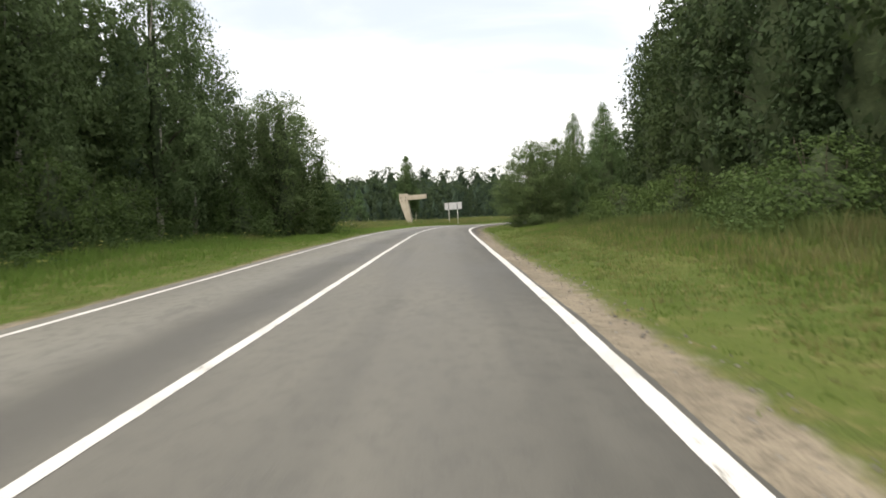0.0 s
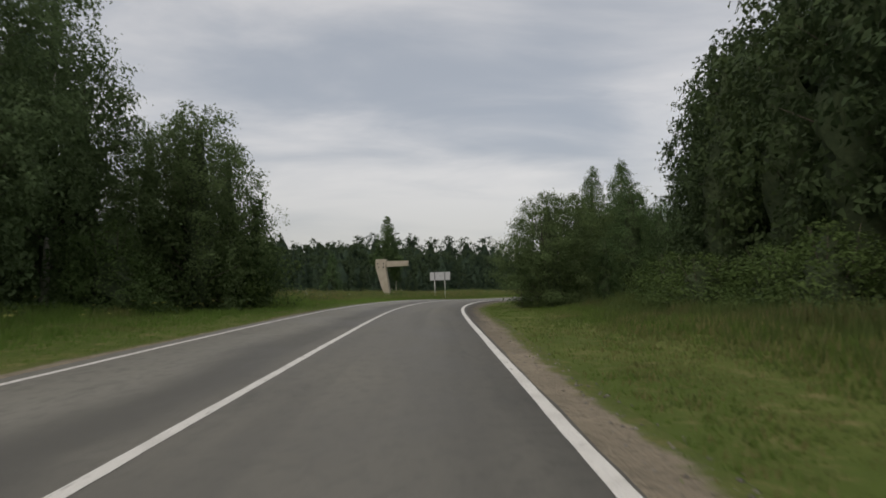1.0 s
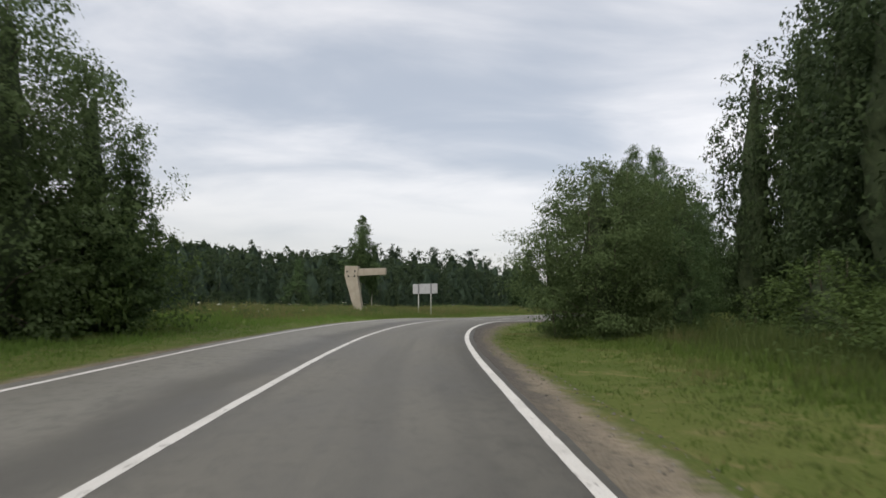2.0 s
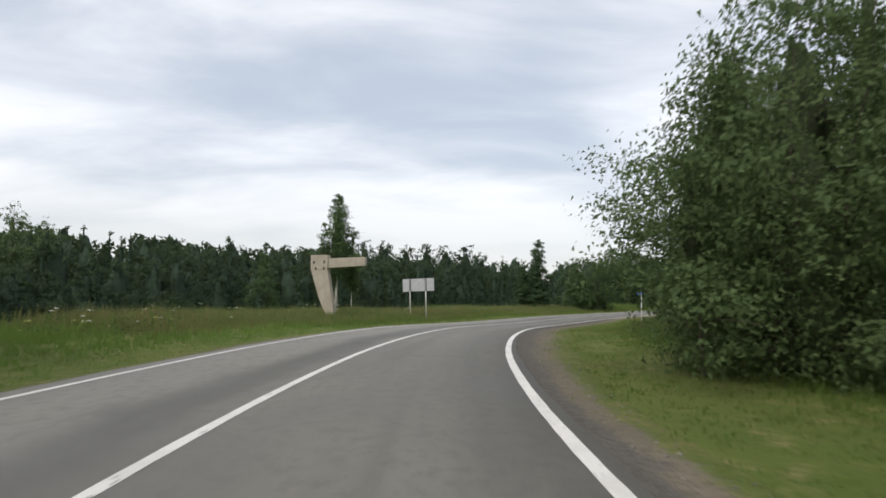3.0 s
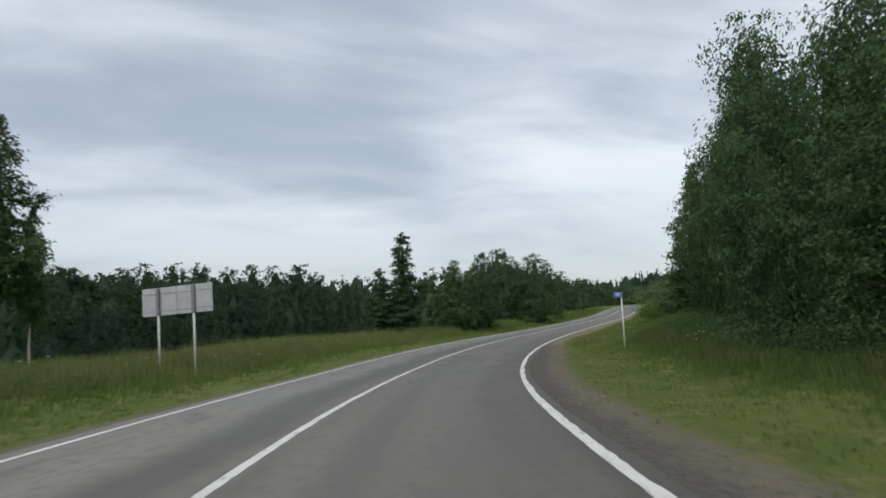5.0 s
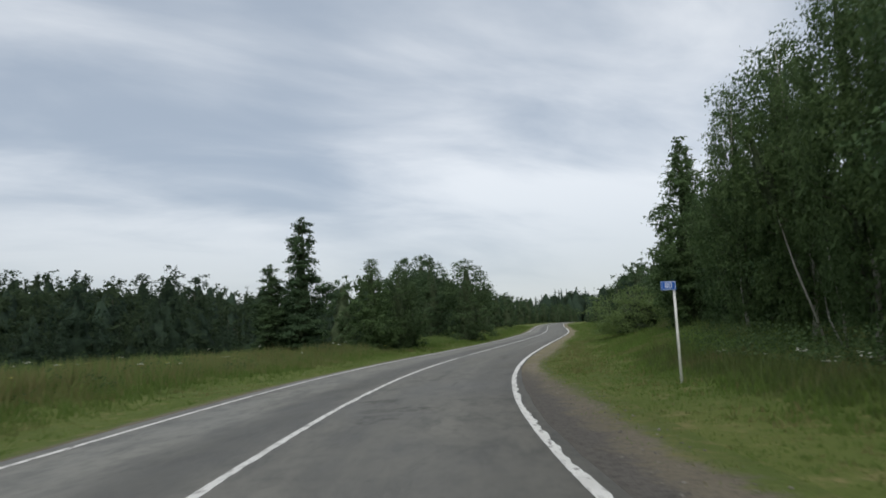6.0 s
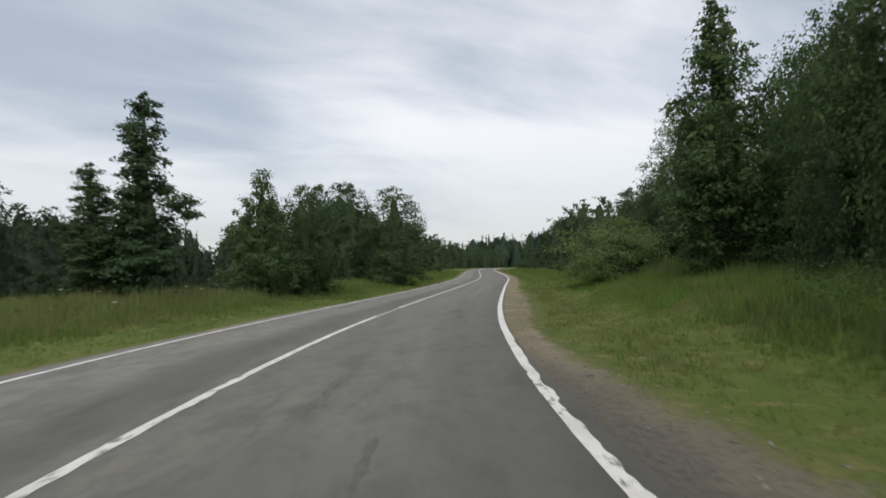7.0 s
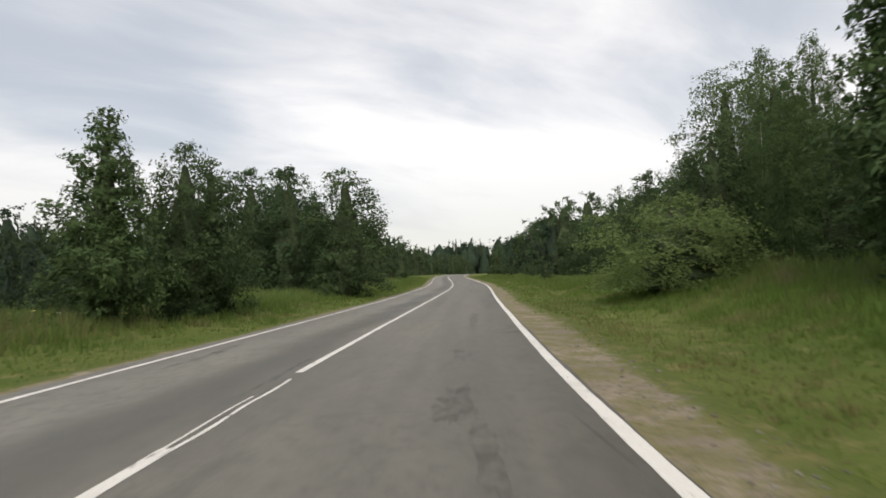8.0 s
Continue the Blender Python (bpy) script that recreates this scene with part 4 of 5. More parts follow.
row("back", 104, 126, 6.5, 20, 25, 7.5, 9, group="trees of the woods")
row("dark", 90, 100, 5.0, 20, 25, 8.5, 10, group="trees of the woods")
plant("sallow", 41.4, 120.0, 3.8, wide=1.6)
plant("alder", 44.6, 115.6, 6.2, wide=0.9)
plant("grey", 55.3, 126.4, 12.8, wide=0.90)
plant("grey", 53.5, 122.5, 11.8, wide=0.86)
plant("birch", 57.8, 125.4, 14.2, wide=0.85)

# bushes and trees farther on, inner side
row("thicket", 144, 186, 6.0, 14, 17, 5.8, 8.0, wide=(1.0, 1.3), group="trees beside the straight")
row("far", 190, 330, 9, 10, 13, 2.2, 3.2, wide=(1.3, 1.7), group="bushes beside the straight")
row("back", 132, 190, 7, 20, 26, 10.5, 12.6, group="trees beside the straight")
row("far", 188, 340, 8, 17, 24, 10.0, 13.0, group="trees beside the straight")

# outer side of the bend and beyond
plant("lone", -4.5, 97.4, 6.9, wide=0.62, label="small birch beside the taller lone birch")
plant("lone", -5.75, 97.0, 10.7, wide=1.22, label="lone slender birch beside the concrete monument")
plant("spruce", 16.5, 122.9, 9.3, wide=1.22, label="tall slender tree standing above the roadside shrubs")
plant("spruce", 14.5, 123.3, 6.2, wide=1.35)
plant("young", 22.9, 128.2, 7.4, wide=1.1)
plant("thicket", 25.8, 130.4, 7.0, wide=0.95)
plant("thicket", 27.2, 132.2, 6.8, wide=0.95)
plant("leaning", 28.85, 96.15, 7.6, turn_=3.1)
plant("leaning", 29.35, 95.95, 6.0, turn_=1.2)
plant("leaning", 29.0, 95.6, 7.0, turn_=3.6)
plant("thicket", 40.2, 160.5, 11.6, wide=1.15)
plant("thicket", 40.6, 147.6, 9.8, wide=1.2)
plant("thicket", 38.2, 152.5, 10.2, wide=1.2)
plant("thicket", 36.5, 157.0, 10.6, wide=1.15)
row("far", 172, 340, 9, -14, -9, 7, 10, group="trees beside the straight")
row("far", 165, 260, 9, -26, -18, 9, 12, group="trees beside the straight")
row("edge", 58, 175, 6.4, -36, -30, 3.6, 5.2, wide=(1.3, 1.7), group="forest edge")
row("edge", 56, 94, 4.8, -47, -38, 5.2, 6.7, wide=(0.8, 1.1), group="forest edge")
row("edge", 97, 205, 6.2, -47, -38, 6.2, 8.0, wide=(0.8, 1.1), group="forest edge")
row("farfir", 60, 94, 3.9, -47, -38, 5.2, 7.2, wide=(0.9, 1.2), group="forest edge")
row("farfir", 97, 205, 3.9, -47, -38, 6.3, 9.0, wide=(0.9, 1.2), group="forest edge")
plant("edge", 8.7, 148.8, 12.0, wide=0.62)
plant("edge", 2.0, 140.0, 9.4, wide=0.9)
for x, y, h in ((-15.0, 174.5, 11.6), (-9.0, 175.2, 12.0), (-2.8, 175.6, 11.4), (2.5, 175.7, 11.0), (7.8, 175.6, 10.8), (11.8, 160.0, 10.8)):
    plant("edge", x, y, h, wide=1.0, group="forest edge")
for x, y, h in ((-62.0, 285.0, 20.0), (-53.0, 292.0, 21.5), (-44.0, 286.0, 23.0), (-36.0, 290.0, 25.7), (-28.5, 287.0, 27.2), (-21.0, 291.0, 27.2), (-13.0, 288.0, 26.0),
                (-5.0, 292.0, 25.4), (3.0, 288.0, 25.4), (11.0, 293.0, 25.6), (18.5, 289.0, 24.8), (25.0, 292.0, 21.7)):
    plant("edge", x, y, h, wide=1.0, label="tall distant forest tree rising above the forest edge", group="tall trees beyond the forest edge")
plant("edge", -14.0, 128.0, 9.8, wide=0.85)
plant("young", -15.2, 110.0, 8.6, wide=0.85)
plant("edge", -20.0, 112.0, 9.0, wide=0.85)
for x, y, h in ((-50.6, 131.0, 15.4), (-54.4, 130.0, 17.8), (-59.0, 129.0, 19.2), (-64.0, 127.0, 20.2), (-69.5, 125.0, 20.8)):
    plant("pale", x, y, h, wide=0.95, group="pale trees rising at the forest corner")
plant("alder", 66.0, 138.6, 8.6, wide=1.1)
plant("alder", 60.0, 132.6, 8.2, wide=1.1)
plant("alder", 55.0, 128.3, 8.0, wide=1.05)
row("far", 340, 450, 9, -13, -8, 7, 11, group="trees beside the straight")
row("far", 340, 450, 9, 9, 14, 8, 12, group="trees beside the straight")


def forest(label, seed, spans):
    """The depth of the woods behind their edge: crowns of leafy clumps, joined. spans: s0, s1, lat0, lat1, trees, height at lat0 and at lat1, clumps, sprays a clump."""
    rng = np.random.default_rng(seed)
    vs, fs, cvs, cfs, base, cbase = [], [], [], [], 0, 0
    for s0, s1, lat0, lat1, n, h0, h1, clumps, per in spans:
        s, q = s0 + rng.random(n) * (s1 - s0), rng.random(n)
        p = along(s, lat0 + q * (lat1 - lat0))
        open_view = (p[:, 1] > 44) & (p[:, 0] < 0) & (p[:, 0] > 1.5 - 0.80 * (p[:, 1] - 35)) & (s < 58)
        p, q = p[~open_view], q[~open_view]
        n = len(p)
        p[:, 2] = ground_z(p[:, 0], p[:, 1])
        fir = rng.random(n) < 0.35
        h = (h0 + q * (h1 - h0)) * np.where(fir, 0.90 + 0.30 * rng.random(n), 0.84 + 0.30 * rng.random(n))
        r = np.where(fir, 0.17, 0.33) * h * (0.8 + 0.4 * rng.random(n))
        ti = np.repeat(np.arange(n), clumps)
        k = len(ti)
        u = rng.random(k) ** 0.8
        a = rng.random(k) * 2 * math.pi
        prof = np.where(fir[ti], (1 - u) ** 0.85, np.sqrt(np.clip(1 - (2 * u - 0.8) ** 2 / 1.5, 0.02, 1)))
        rr = r[ti] * prof * np.sqrt(0.25 + 0.75 * rng.random(k))
        c = p[ti] + np.stack([rr * np.cos(a), rr * np.sin(a), (0.03 + 0.92 * u) * h[ti]], 1)
        g = 0.062 * h[ti] * (0.6 + 0.8 * rng.random(k)) * np.where(fir[ti], 0.35 + 0.75 * prof, 1.0)
        ci = np.repeat(np.arange(k), per)
        j = len(ci)
        off = rng.normal(0, 1, (j, 3))
        off *= (1.25 * rng.random(j) ** 0.5 / np.linalg.norm(off, axis=1) * g[ci])[:, None]
        c = c[ci] + off * np.array([1, 1, 0.75])
        v = leaves_at(rng, c, off / (np.linalg.norm(off, axis=1)[:, None] + 1e-6), 0.85 * g[ci], 0.35).reshape(-1, 3)
        v[:, 2] = np.maximum(v[:, 2], np.repeat(p[ti[ci], 2], 3) + 0.02)
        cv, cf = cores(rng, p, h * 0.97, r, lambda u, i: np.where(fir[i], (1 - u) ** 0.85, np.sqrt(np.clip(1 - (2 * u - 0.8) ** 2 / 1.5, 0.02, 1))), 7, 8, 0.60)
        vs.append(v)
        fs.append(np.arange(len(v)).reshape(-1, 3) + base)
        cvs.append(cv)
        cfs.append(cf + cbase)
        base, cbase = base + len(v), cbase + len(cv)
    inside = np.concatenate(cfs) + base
    ob = new("forest", mesh_np("forest", np.concatenate(vs + cvs), np.concatenate(fs + [inside]), [LEAF_FAR, CROWN_SHADE_FAR], second=len(inside)))
    return tagged(ob, label, "forest", kind="stuff")


forest("dark mixed forest of firs and broadleaf trees beyond the meadow", 61, (
    (54, 95, -50, -70, 120, 6.2, 9.0, 28, 12), (95, 215, -50, -70, 190, 8.8, 13.0, 28, 12), (54, 98, -70, -130, 100, 9.0, 12.8, 22, 10), (98, 225, -70, -130, 170, 12.2, 18.6, 22, 10), (-30, 58, -25, -60, 140, 18, 20, 26, 8), (205, 440, -22, -90, 200, 11, 17, 14, 9), (165, 340, -32, -17, 60, 9, 11, 20, 12)))
forest("dark mixed forest behind the roadside trees", 62, (
    (-30, 66, 25, 58, 70, 20, 22, 16, 6), (64, 100, 25, 60, 40, 10, 12, 16, 6), (100, 135, 28, 60, 36, 11, 12.5, 16, 6), (130, 205, 26, 80, 110, 11, 17, 18, 7), (200, 440, 24, 90, 190, 11, 20, 14, 9), (200, 340, 16, 30, 50, 9, 12, 20, 12)))
forest("distant forest across the end of the straight", 63, ((446, 500, -60, 60, 120, 18, 20, 14, 6),))

# ---------------------------------------------------------------- grass and wild flowers


def blades(rng, s0, s1, near, far, per_m2, height, width, side, bare=0.0, lean=0.5):
    """Grass blades over a verge: near and far are distances from the middle line (near may follow s); bare thins the inner border."""
    size = 6
    n = int((s1 - s0) * (far - 5) * per_m2) // size
    s = s0 + rng.random(n) * (s1 - s0)
    edge = near(s)
    lat = edge + rng.random(n) * (far - edge)
    patch = 0.5 + 0.25 * np.sin(s * 1.7 + 2.1 * np.sin(lat * 1.9)) + 0.25 * np.sin(s * 0.61 - lat * 2.3)
    if bare:
        keep = rng.random(n) < np.clip((lat - edge) / bare * (0.4 + 1.2 * patch), 0.0, 1)
        keep &= rng.random(n) < np.clip((far - lat) / 1.6 + 0.3 * patch, 0.0, 1)
        keep &= rng.random(n) < np.clip(np.minimum(s - s0 + 3, s1 + 3 - s) / 6, 0.0, 1)
        s, lat, patch = s[keep], lat[keep], patch[keep]
    n = len(s) * size
    tuft = np.repeat(0.55 + 0.5 * rng.random(len(s)) + 0.4 * patch, size)
    s = np.repeat(s, size) + rng.normal(0, 0.05 + width, n)
    lat = np.repeat(lat, size) + rng.normal(0, 0.05 + width, n)
    p = along(s, lat * side)
    p[:, 2] = ground_z(p[:, 0], p[:, 1]) - 0.01
    h = height(lat, s) * (0.5 + 0.8 * rng.random(n)) * tuft
    # trodden short round the foot of the monument
    h *= 0.25 + 0.75 * smooth(np.hypot(p[:, 0] + 4.3, p[:, 1] - 83.4), 0.9, 2.4)
    a = rng.random(n) * 2 * math.pi
    w = width * (0.6 + 0.8 * rng.random(n)) * (0.6 + 0.6 * h / max(0.05, float(h.mean())))
    t = np.stack([np.cos(a), np.sin(a), 0 * a], 1) * (w / 2)[:, None]
    b = rng.random(n) * 2 * math.pi
    tip = p + np.stack([np.cos(b) * h * lean * rng.random(n), np.sin(b) * h * lean * rng.random(n), h], 1)
    return np.stack([p - t, p + t, tip], 1).reshape(-1, 3)


def lawn(label, mat, sets):
    v = np.concatenate([blades(np.random.default_rng(40 + i), **k) for i, k in enumerate(sets)])
    ob = new("grass", mesh_np("grass", v, np.arange(len(v)).reshape(-1, 3), [mat]))
    return tagged(ob, label, "grass", kind="stuff")


def right_edge(s):
    return lane_r(s) + 0.16 + right_width(s) * 0.5


def left_edge(s):
    return -lane_l(s) + 0.28 + left_width(s) * (0.5 + 0.45 * smooth(s, 30, 50))


def rising(a, b, lo, hi):
    return lambda lat, s: lo + (hi - lo) * smooth(lat, a, b)


lawn("short green verge grass with dry yellow patches", GRASS_SHORT, [
    dict(s0=-2, s1=128, near=right_edge, far=11.0, per_m2=175, height=rising(6.0, 10.5, 0.06, 0.24), width=0.024, side=1, bare=1.1),
    dict(s0=128, s1=260, near=right_edge, far=11.5, per_m2=45, height=rising(6.5, 10.5, 0.10, 0.30), width=0.06, side=1, bare=1.3)])
lawn("fresh mown green grass in front of the bushes", GRASS_FRESH, [
    dict(s0=106, s1=146, near=lambda s: 7.0 + 0 * s, far=14.0, per_m2=105, height=rising(7.0, 11.0, 0.10, 0.26), width=0.028, side=1, bare=1.5)])
lawn("fresh mown green grass beside the asphalt", GRASS_FRESH, [
    dict(s0=-2, s1=74, near=left_edge, far=8.5, per_m2=155, height=rising(4.5, 8.0, 0.06, 0.22), width=0.022, side=-1, bare=0.5),
    dict(s0=0, s1=76, near=lambda s: 8.0 + 0 * s, far=15.0, per_m2=90, height=rising(8.0, 11.0, 0.14, 0.36), width=0.030, side=-1, bare=1.5)])
lawn("short green verge grass along the asphalt", GRASS_SHORT, [
    dict(s0=71, s1=128, near=left_edge, far=8.5, per_m2=155, height=rising(4.5, 8.0, 0.06, 0.26), width=0.022, side=-1, bare=0.5),
    dict(s0=128, s1=260, near=left_edge, far=9.0, per_m2=45, height=rising(4.5, 8.0, 0.10, 0.30), width=0.06, side=-1, bare=0.5)])
lawn("tall seeding meadow grass in front of the trees", GRASS_TALL, [
    dict(s0=108, s1=142, near=lambda s: 10.0 + 0 * s, far=15.5, per_m2=48, height=rising(10.0, 13.0, 0.20, 0.55), width=0.030, side=1, bare=2.0),
    dict(s0=140, s1=240, near=lambda s: 9.5 + 0 * s, far=15.0, per_m2=40, height=rising(9.0, 12.0, 0.20, 0.5), width=0.06, side=1, bare=2.0)])
lawn("olive rough grass in front of the woods", GRASS_OLIVE, [
    dict(s0=62, s1=112, near=lambda s: 7.6 + 0 * s, far=10.8, per_m2=70, height=rising(7.6, 9.6, 0.14, 0.42), width=0.028, side=1, bare=1.2),
    dict(s0=0, s1=66, near=lambda s: 8.4 + 0 * s, far=14.5, per_m2=84, height=rising(9.0, 12.5, 0.26, 0.62), width=0.030, side=1, bare=2.0),
    dict(s0=0, s1=40, near=lambda s: right_edge(s) + 0.6, far=10.5, per_m2=60, height=rising(6.0, 10.0, 0.07, 0.24), width=0.024, side=1, bare=1.2)])
lawn("tall seeding meadow grass beyond the verge", GRASS_TALL, [
    dict(s0=70, s1=135, near=lambda s: 6.2 + 0 * s, far=18.0, per_m2=85, height=rising(6.2, 9.5, 0.15, 0.50), width=0.030, side=-1, bare=2.0),
    dict(s0=135, s1=240, near=lambda s: 6.5 + 0 * s, far=13.0, per_m2=40, height=rising(6.5, 9.5, 0.25, 0.65), width=0.06, side=-1, bare=2.0)])
lawn("dry straw-coloured grass patches on the verge", GRASS_DRY, [
    dict(s0=0, s1=34, near=lambda s: right_edge(s) + 0.3, far=11.0, per_m2=84, height=rising(6.0, 10.0, 0.08, 0.26), width=0.024, side=1, bare=1.6),
    dict(s0=104, s1=140, near=lambda s: lane_r(s) + 0.3, far=7.0, per_m2=95, height=rising(4.0, 6.5, 0.03, 0.12), width=0.022, side=1, bare=0.5),
    dict(s0=88, s1=125, near=lambda s: right_edge(s) + 0.1, far=8.0, per_m2=40, height=rising(6.0, 8.0, 0.06, 0.14), width=0.022, side=1, bare=0.8),
    dict(s0=62, s1=100, near=lambda s: 6.6 + 0 * s, far=15.0, per_m2=60, height=rising(6.6, 10.0, 0.20, 0.60), width=0.028, side=-1, bare=1.5),
    dict(s0=92, s1=128, near=lambda s: 6.6 + 0 * s, far=14.0, per_m2=75, height=rising(7.0, 10.0, 0.25, 0.6), width=0.028, side=-1, bare=1.5)])

# ---------------------------------------------------------------- things beside the road
def monument():
    """An old concrete sign: a leaning, tapering pillar with a cap and one long arm."""
    ob = tagged(new("concrete_monument"), "weathered concrete monument with leaning pillar and one long arm", "monument")
    # x along the arm, z up; the pillar's foot is at the origin
    bm = prism(bmesh.new(), [(-0.36, -0.5), (0.42, -0.5), (0.34, 0.0), (0.02, 1.70), (-0.22, 3.0), (-1.34, 3.0), (-1.30, 2.74), (-1.02, 1.85), (-0.72, 0.95), (-0.30, 0.0)], -0.25, 0.25, 0.02)
    part("pillar", bm, CONCRETE, ob)
    bm = prism(bmesh.new(), [(-1.37, 2.86), (-0.20, 2.88), (-0.18, 3.1), (-0.18, 3.86), (-1.37, 3.85)], -0.265, 0.265, 0.03)
    cap = part("cap", bm, CONCRETE, ob)
    bm = prism(bmesh.new(), [(-0.19, 3.00), (2.33, 3.17), (2.33, 3.74), (-0.19, 3.64)], -0.16, 0.20, 0.02)
    part("arm", bm, CONCRETE, ob)
    # holes as thin black plates: the dark inside them is only colour
    for x, z in ((-1.14, 3.36), (-0.42, 3.40), (-1.0, 2.96), (-0.44, 2.98)):
        part("hole", box(bmesh.new(), x - 0.06, x + 0.06, -0.277, -0.263, z - 0.09, z + 0.09, 0.004), BLACK_MARK, cap)
    return ob


mon = monument()
mon.matrix_basis = pose(-4.40, 84.05, -0.22, 0, 0, -12)


def info_sign():
    """A wide four-panel board on two posts, seen from its back."""
    ob = tagged(new("road_sign"), "wide grey metal road sign on two posts seen from behind", "road sign")
    w, h = 3.06, 1.02
    for k in range(4):
        part("panel", box(bmesh.new(), -w / 2 + k * w / 4 + 0.01, -w / 2 + (k + 1) * w / 4 - 0.01, -0.01, 0.015, 1.95, 1.95 + h, 0.004), GALV, ob)
    for x in (-w / 4, w / 4):
        part("post", tube(bmesh.new(), [(x, -0.07, -0.4), (x, -0.07, 2.93)], [0.04, 0.04], 10), WHITE_STEEL, ob)
        part("bracket", box(bmesh.new(), x - 0.06, x + 0.06, -0.125, -0.012, 1.93, 2.95, 0.01), GALV_DARK, ob)
    for z in (2.12, 2.75):
        part("rail", box(bmesh.new(), -w / 2 + 0.06, w / 2 - 0.06, -0.03, -0.011, z, z + 0.03), GALV, ob)
    return ob


sg = info_sign()
sg.matrix_basis = pose(1.34, 93.6, -0.55, 0, -2.2, math.degrees(math.atan2(-1.69, 2.58)))


def km_post():
    ob = tagged(new("kilometre_post"), "thin white post with small blue kilometre board", "road sign")
    part("post", tube(bmesh.new(), [(0, 0, -0.4), (0, 0, 2.30)], [0.034, 0.030], 12), WHITE_STEEL, ob)
    bd = part("board", box(bmesh.new(), -0.34, 0.035, -0.062, -0.045, 2.09, 2.31, 0.008), BLUE_SIGN, ob, "blue enamel kilometre board")
    cu = bpy.data.curves.new("number", "FONT")
    cu.body, cu.size, cu.align_x, cu.align_y, cu.extrude = "80", 0.19, "CENTER", "CENTER", 0.002
    txt = new("number", cu)
    me = bpy.data.meshes.new_from_object(txt)
    bpy.data.objects.remove(txt)
    me.materials.append(WHITE_FACE)
    num = new("number", me)
    num.parent = bd
    num.matrix_basis = pose(-0.153, -0.064, 2.20, 90)
    for x0, x1, z0, z1 in ((-0.325, 0.02, 2.292, 2.300), (-0.325, 0.02, 2.100, 2.108), (-0.325, -0.317, 2.108, 2.292), (0.012, 0.02, 2.108, 2.292)):
        part("border", box(bmesh.new(), x0, x1, -0.0655, -0.0615, z0, z1), WHITE_FACE, bd)
    return ob


km = km_post()
km.matrix_basis = pose(19.46, 93.33, -0.72, 0, 0, -22)

# ---------------------------------------------------------------- dark patches and small things on the ground


def blotch(s, lat, ls, lw, seed):
    """An irregular thin patch of old seal on the asphalt."""
    rng = np.random.default_rng(seed)
    n = 36
    a = np.linspace(0, 2 * math.pi, n, endpoint=False)
    r = 1 + 0.28 * np.sin(a * 2 + rng.random() * 6) + 0.20 * np.sin(a * 5 + rng.random() * 6) + rng.normal(0, 0.10, n)
    ss, ll = s + ls * r * np.sin(a), lat + lw * r * np.cos(a)
    v = np.concatenate([along([s], [lat], 0.003), along(ss, ll, 0.003)])
    uv = np.concatenate([[[lat, s]], np.stack([ll, ss], -1)])
    f = np.stack([np.zeros(n, int), 1 + np.arange(n), 1 + (np.arange(n) + 1) % n], -1)
    ob = new("tar_patch", mesh_np("tar_patch", v, f, [TAR], uv))
    return tagged(ob, "dark irregular patch of old tar on the asphalt", "road patch", "tar patches on the road", kind="structure")


for i, (s_, lat_, ls_, lw_) in enumerate(((101.0, 2.0, 0.5, 0.06), (103.3, 1.3, 0.6, 0.07), (117.0, 2.25, 1.1, 0.16), (121.0, 2.3, 0.8, 0.12), (129.5, 2.5, 2.2, 0.16), (115.2, 2.5, 1.0, 0.13), (116.5, 0.0, 1.9, 0.03), (119.5, -0.22, 1.5, 0.05), (121.5, -2.35, 0.9, 0.16), (123.0, -2.45, 0.8, 0.12), (94.4, 1.0, 0.5, 0.45), (95.6, 1.25, 0.45, 0.6), (97.2, 0.7, 0.5, 0.35),
                                          (60.5, -1.6, 0.10, 1.1), (43.5, -1.7, 0.08, 0.9), (57.0, 1.9, 0.07, 0.8))):
    blotch(s_, lat_, ls_, lw_, 100 + i)


def scatter_stones(label, n, seed, s0, s1, lat_fn, size):
    rng = np.random.default_rng(seed)
    s = s0 + rng.random(n) * (s1 - s0)
    p = along(s, lat_fn(s, rng.random(n)))
    z = ground_z(p[:, 0], p[:, 1])
    p[:, 2] = np.maximum(z + 0.022, p[:, 2] - 0.06) * 0.5 + (z + 0.022) * 0.5
    base = np.array([(1, 0, 0), (0, 1, 0), (-1, 0, 0), (0, -1, 0), (0, 0, 0.7), (0, 0, -0.5)], float)
    tri = np.array([(0, 1, 4), (1, 2, 4), (2, 3, 4), (3, 0, 4), (1, 0, 5), (2, 1, 5), (3, 2, 5), (0, 3, 5)])
    r = size * (0.4 + 1.2 * rng.random(n) ** 2)
    v = p[:, None, :] + base[None] * r[:, None, None] * (0.7 + 0.6 * rng.random((n, 6, 1)))
    f = (tri[None] + 6 * np.arange(n)[:, None, None]).reshape(-1, 3)
    return tagged(new("gravel_stones", mesh_np("gravel_stones", v.reshape(-1, 3), f, [STONE])), label, "stones", kind="stuff")


m = Mat("pebble", rough=0.9, spec=0.2)
m.color(m.mix(m.island(), (0.10, 0.092, 0.082), (0.25, 0.235, 0.205)))
STONE = m.m
scatter_stones("loose grey stones on the gravel verge", 2200, 7, 2, 130, lambda s, r: lane_r(s) + 0.3 + right_width(s) * 1.1 * r, 0.022)


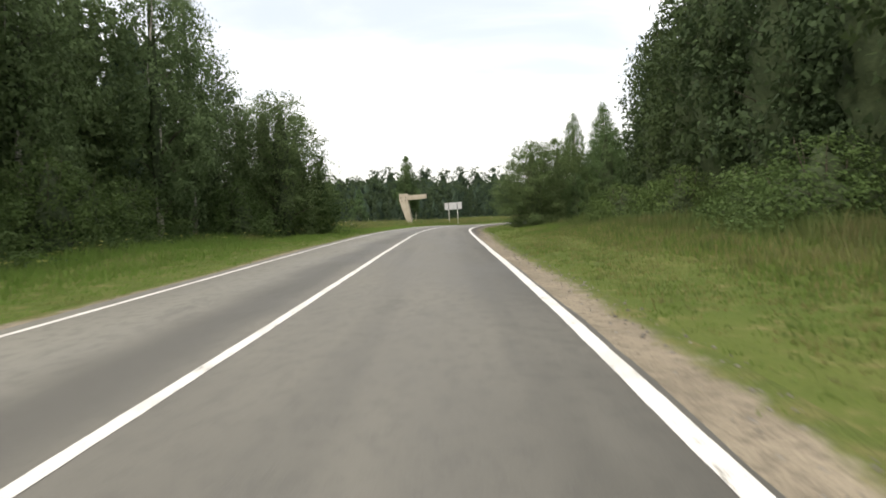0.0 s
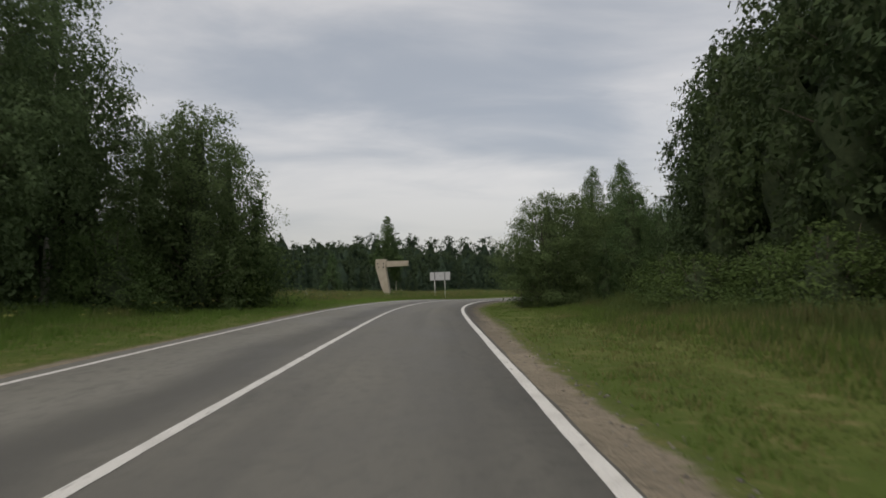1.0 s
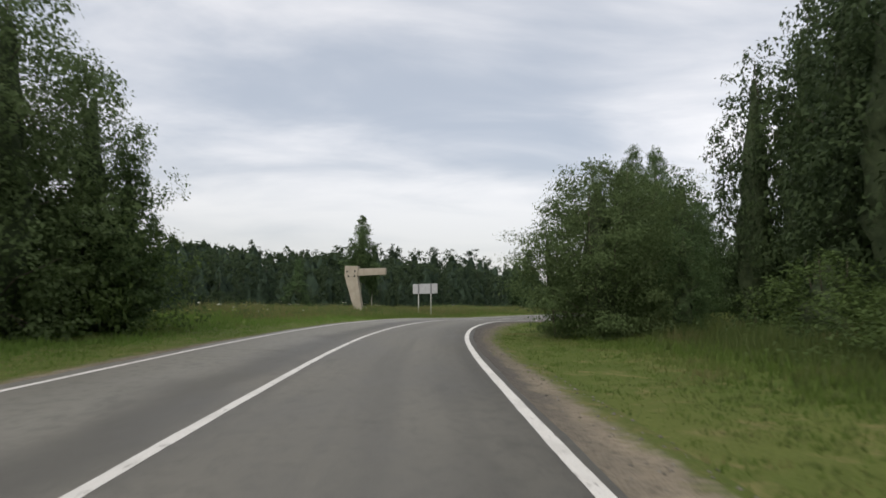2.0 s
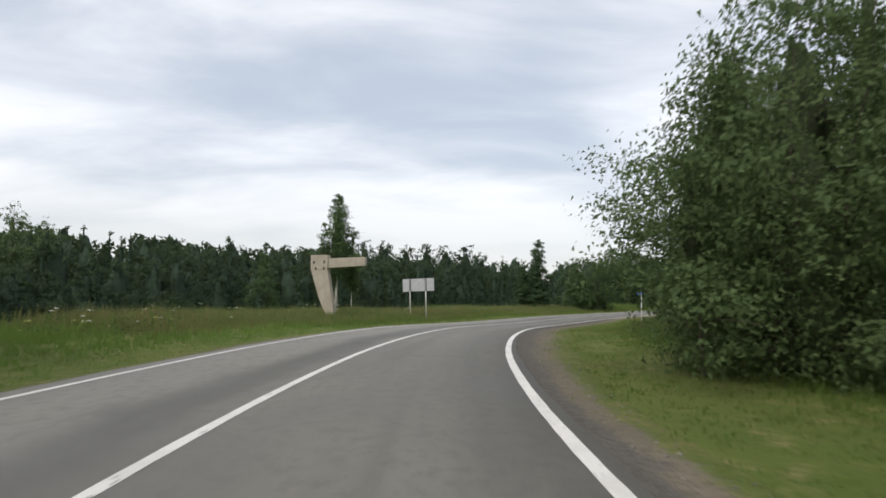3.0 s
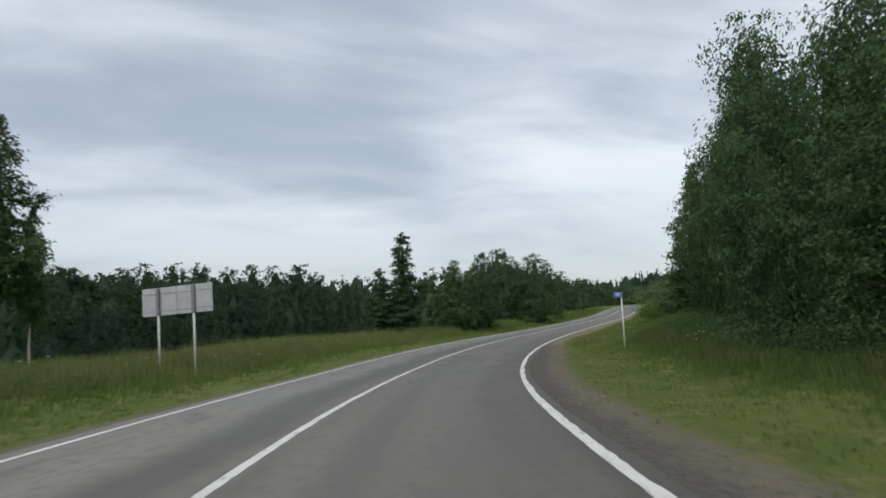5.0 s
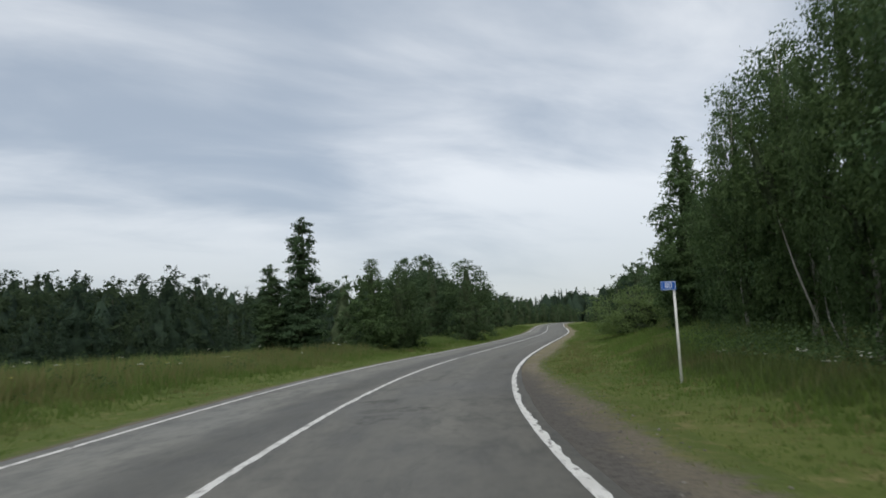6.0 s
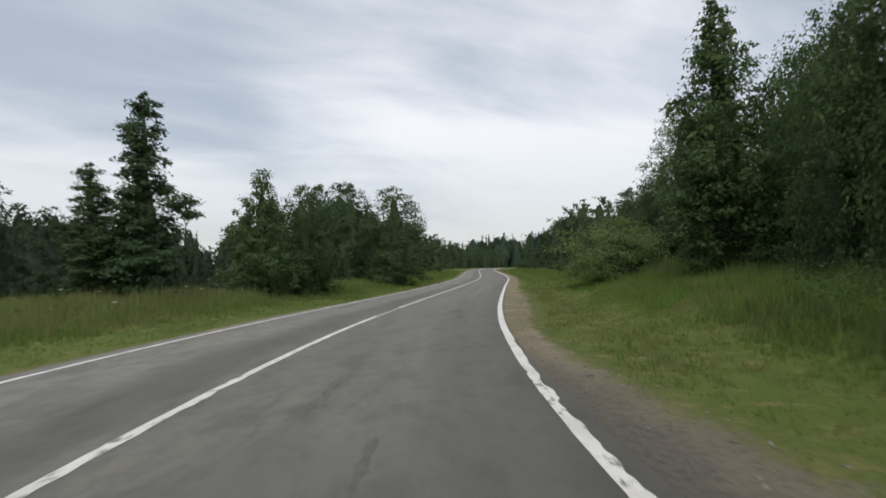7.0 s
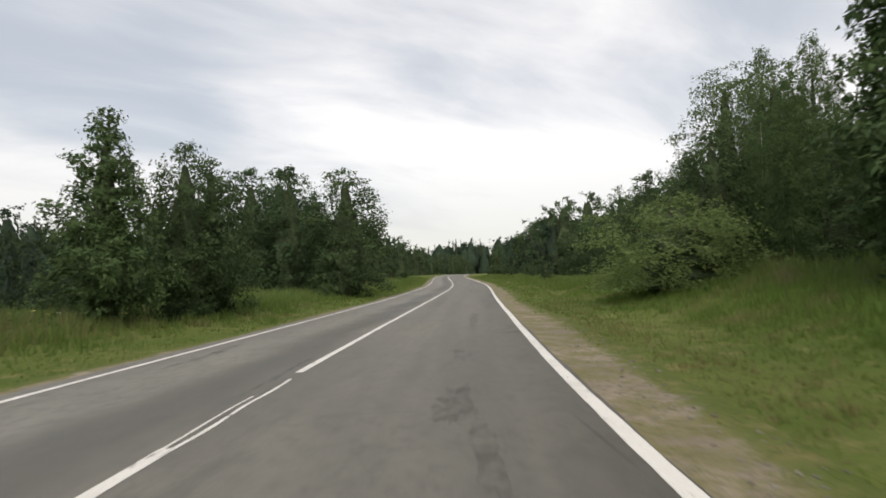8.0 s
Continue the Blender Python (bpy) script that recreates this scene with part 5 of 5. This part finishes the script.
def umbels(label, n, seed, s0, s1, lat0, lat1, side, mat, h0, h1, size):
    """White wild flowers: flat heads of small florets on thin stems."""
    rng = np.random.default_rng(seed)
    s, lat = s0 + rng.random(n) * (s1 - s0), lat0 + rng.random(n) * (lat1 - lat0)
    p = along(s, lat * side)
    p[:, 2] = ground_z(p[:, 0], p[:, 1]) + h0 + (h1 - h0) * rng.random(n)
    k = 14
    r = size * (0.5 + rng.random(n))
    o = rng.normal(0, 1, (n, k, 3)) * r[:, None, None] * np.array([0.5, 0.5, 0.12])
    q = (p[:, None] + o).reshape(-1, 3)
    d = rng.normal(0, 1, (n * k, 3)) * np.array([1, 1, 0.4])
    d /= np.linalg.norm(d, axis=1)[:, None]
    w = np.cross(d, np.array([0, 0, 1.0]))
    e = 0.022 + 0.2 * size * 0.3
    v = np.stack([q - d * e, q + w * e, q + d * e, q - w * e], 1).reshape(-1, 3)
    return tagged(new("wild_flowers", mesh_np("wild_flowers", v, np.arange(len(v)).reshape(-1, 4), [mat])), label, "flowers", kind="stuff")


umbels("white cow parsley heads in the tall grass", 60, 11, 58, 130, 8.0, 15.0, -1, FLOWER, 0.45, 0.9, 0.09)
umbels("white cow parsley heads under the trees", 14, 12, 94, 106, 9.6, 11.0, 1, FLOWER, 0.3, 0.6, 0.10)
umbels("yellow-green wild flowers in the meadow", 60, 13, 60, 130, 6.8, 14.0, -1, YELLOW_FLOWER, 0.3, 0.65, 0.08)
umbels("pale flower heads in the verge grass", 110, 14, 12, 60, 8.0, 13.5, -1, YELLOW_FLOWER, 0.3, 0.7, 0.08)


def undergrowth(label, seed, side, spans, mat):
    """UNDERGROWTH: knee-high nettles, ferns and seedlings at the foot of the trees."""
    rng = np.random.default_rng(seed)
    vs = []
    for s0, s1, lat0, lat1, n, top in spans:
        s, lat = s0 + rng.random(n) * (s1 - s0), lat0 + rng.random(n) * (lat1 - lat0)
        k = 20
        p = along(s, lat * side)
        p[:, 2] = ground_z(p[:, 0], p[:, 1])
        hh = top * (0.5 + 0.7 * rng.random(n))
        q = np.repeat(p, k, 0)
        q[:, :2] += rng.normal(0, 0.22, (n * k, 2))
        q[:, 2] += np.repeat(hh, k) * rng.random(n * k) ** 0.7
        d = rng.normal(0, 1, (n * k, 3)) + np.array([0, 0, 0.2])
        d /= np.linalg.norm(d, axis=1)[:, None]
        w = np.cross(d, rng.normal(0, 1, (n * k, 3)) + np.array([0, 0, 1.0]))
        w /= np.linalg.norm(w, axis=1)[:, None]
        L = (0.075 * (0.6 + 0.8 * rng.random(n * k)))[:, None]
        vs.append(np.stack([q, q + d * L * 0.5 + w * L * 0.3, q + d * L, q + d * L * 0.5 - w * L * 0.3], 1).reshape(-1, 3))
    v = np.concatenate(vs)
    return tagged(new("undergrowth", mesh_np("undergrowth", v, np.arange(len(v)).reshape(-1, 4), [mat])), label, "undergrowth", kind="stuff")


undergrowth("green nettles and seedlings at the foot of the trees", 21, 1, ((8, 56, 11.5, 14.0, 340, 0.9), (54, 64, 7.2, 11.0, 120, 0.8), (62, 112, 9.9, 12.6, 1100, 1.0)), LEAF_ALDER)
undergrowth("green herbs and low shrubs beyond the verge", 22, -1, ((8, 56, 10.5, 13.5, 320, 0.9), (58, 140, 13.0, 20.0, 420, 0.9), (60, 130, 7.5, 13.0, 420, 0.6)), LEAF_ALDER)
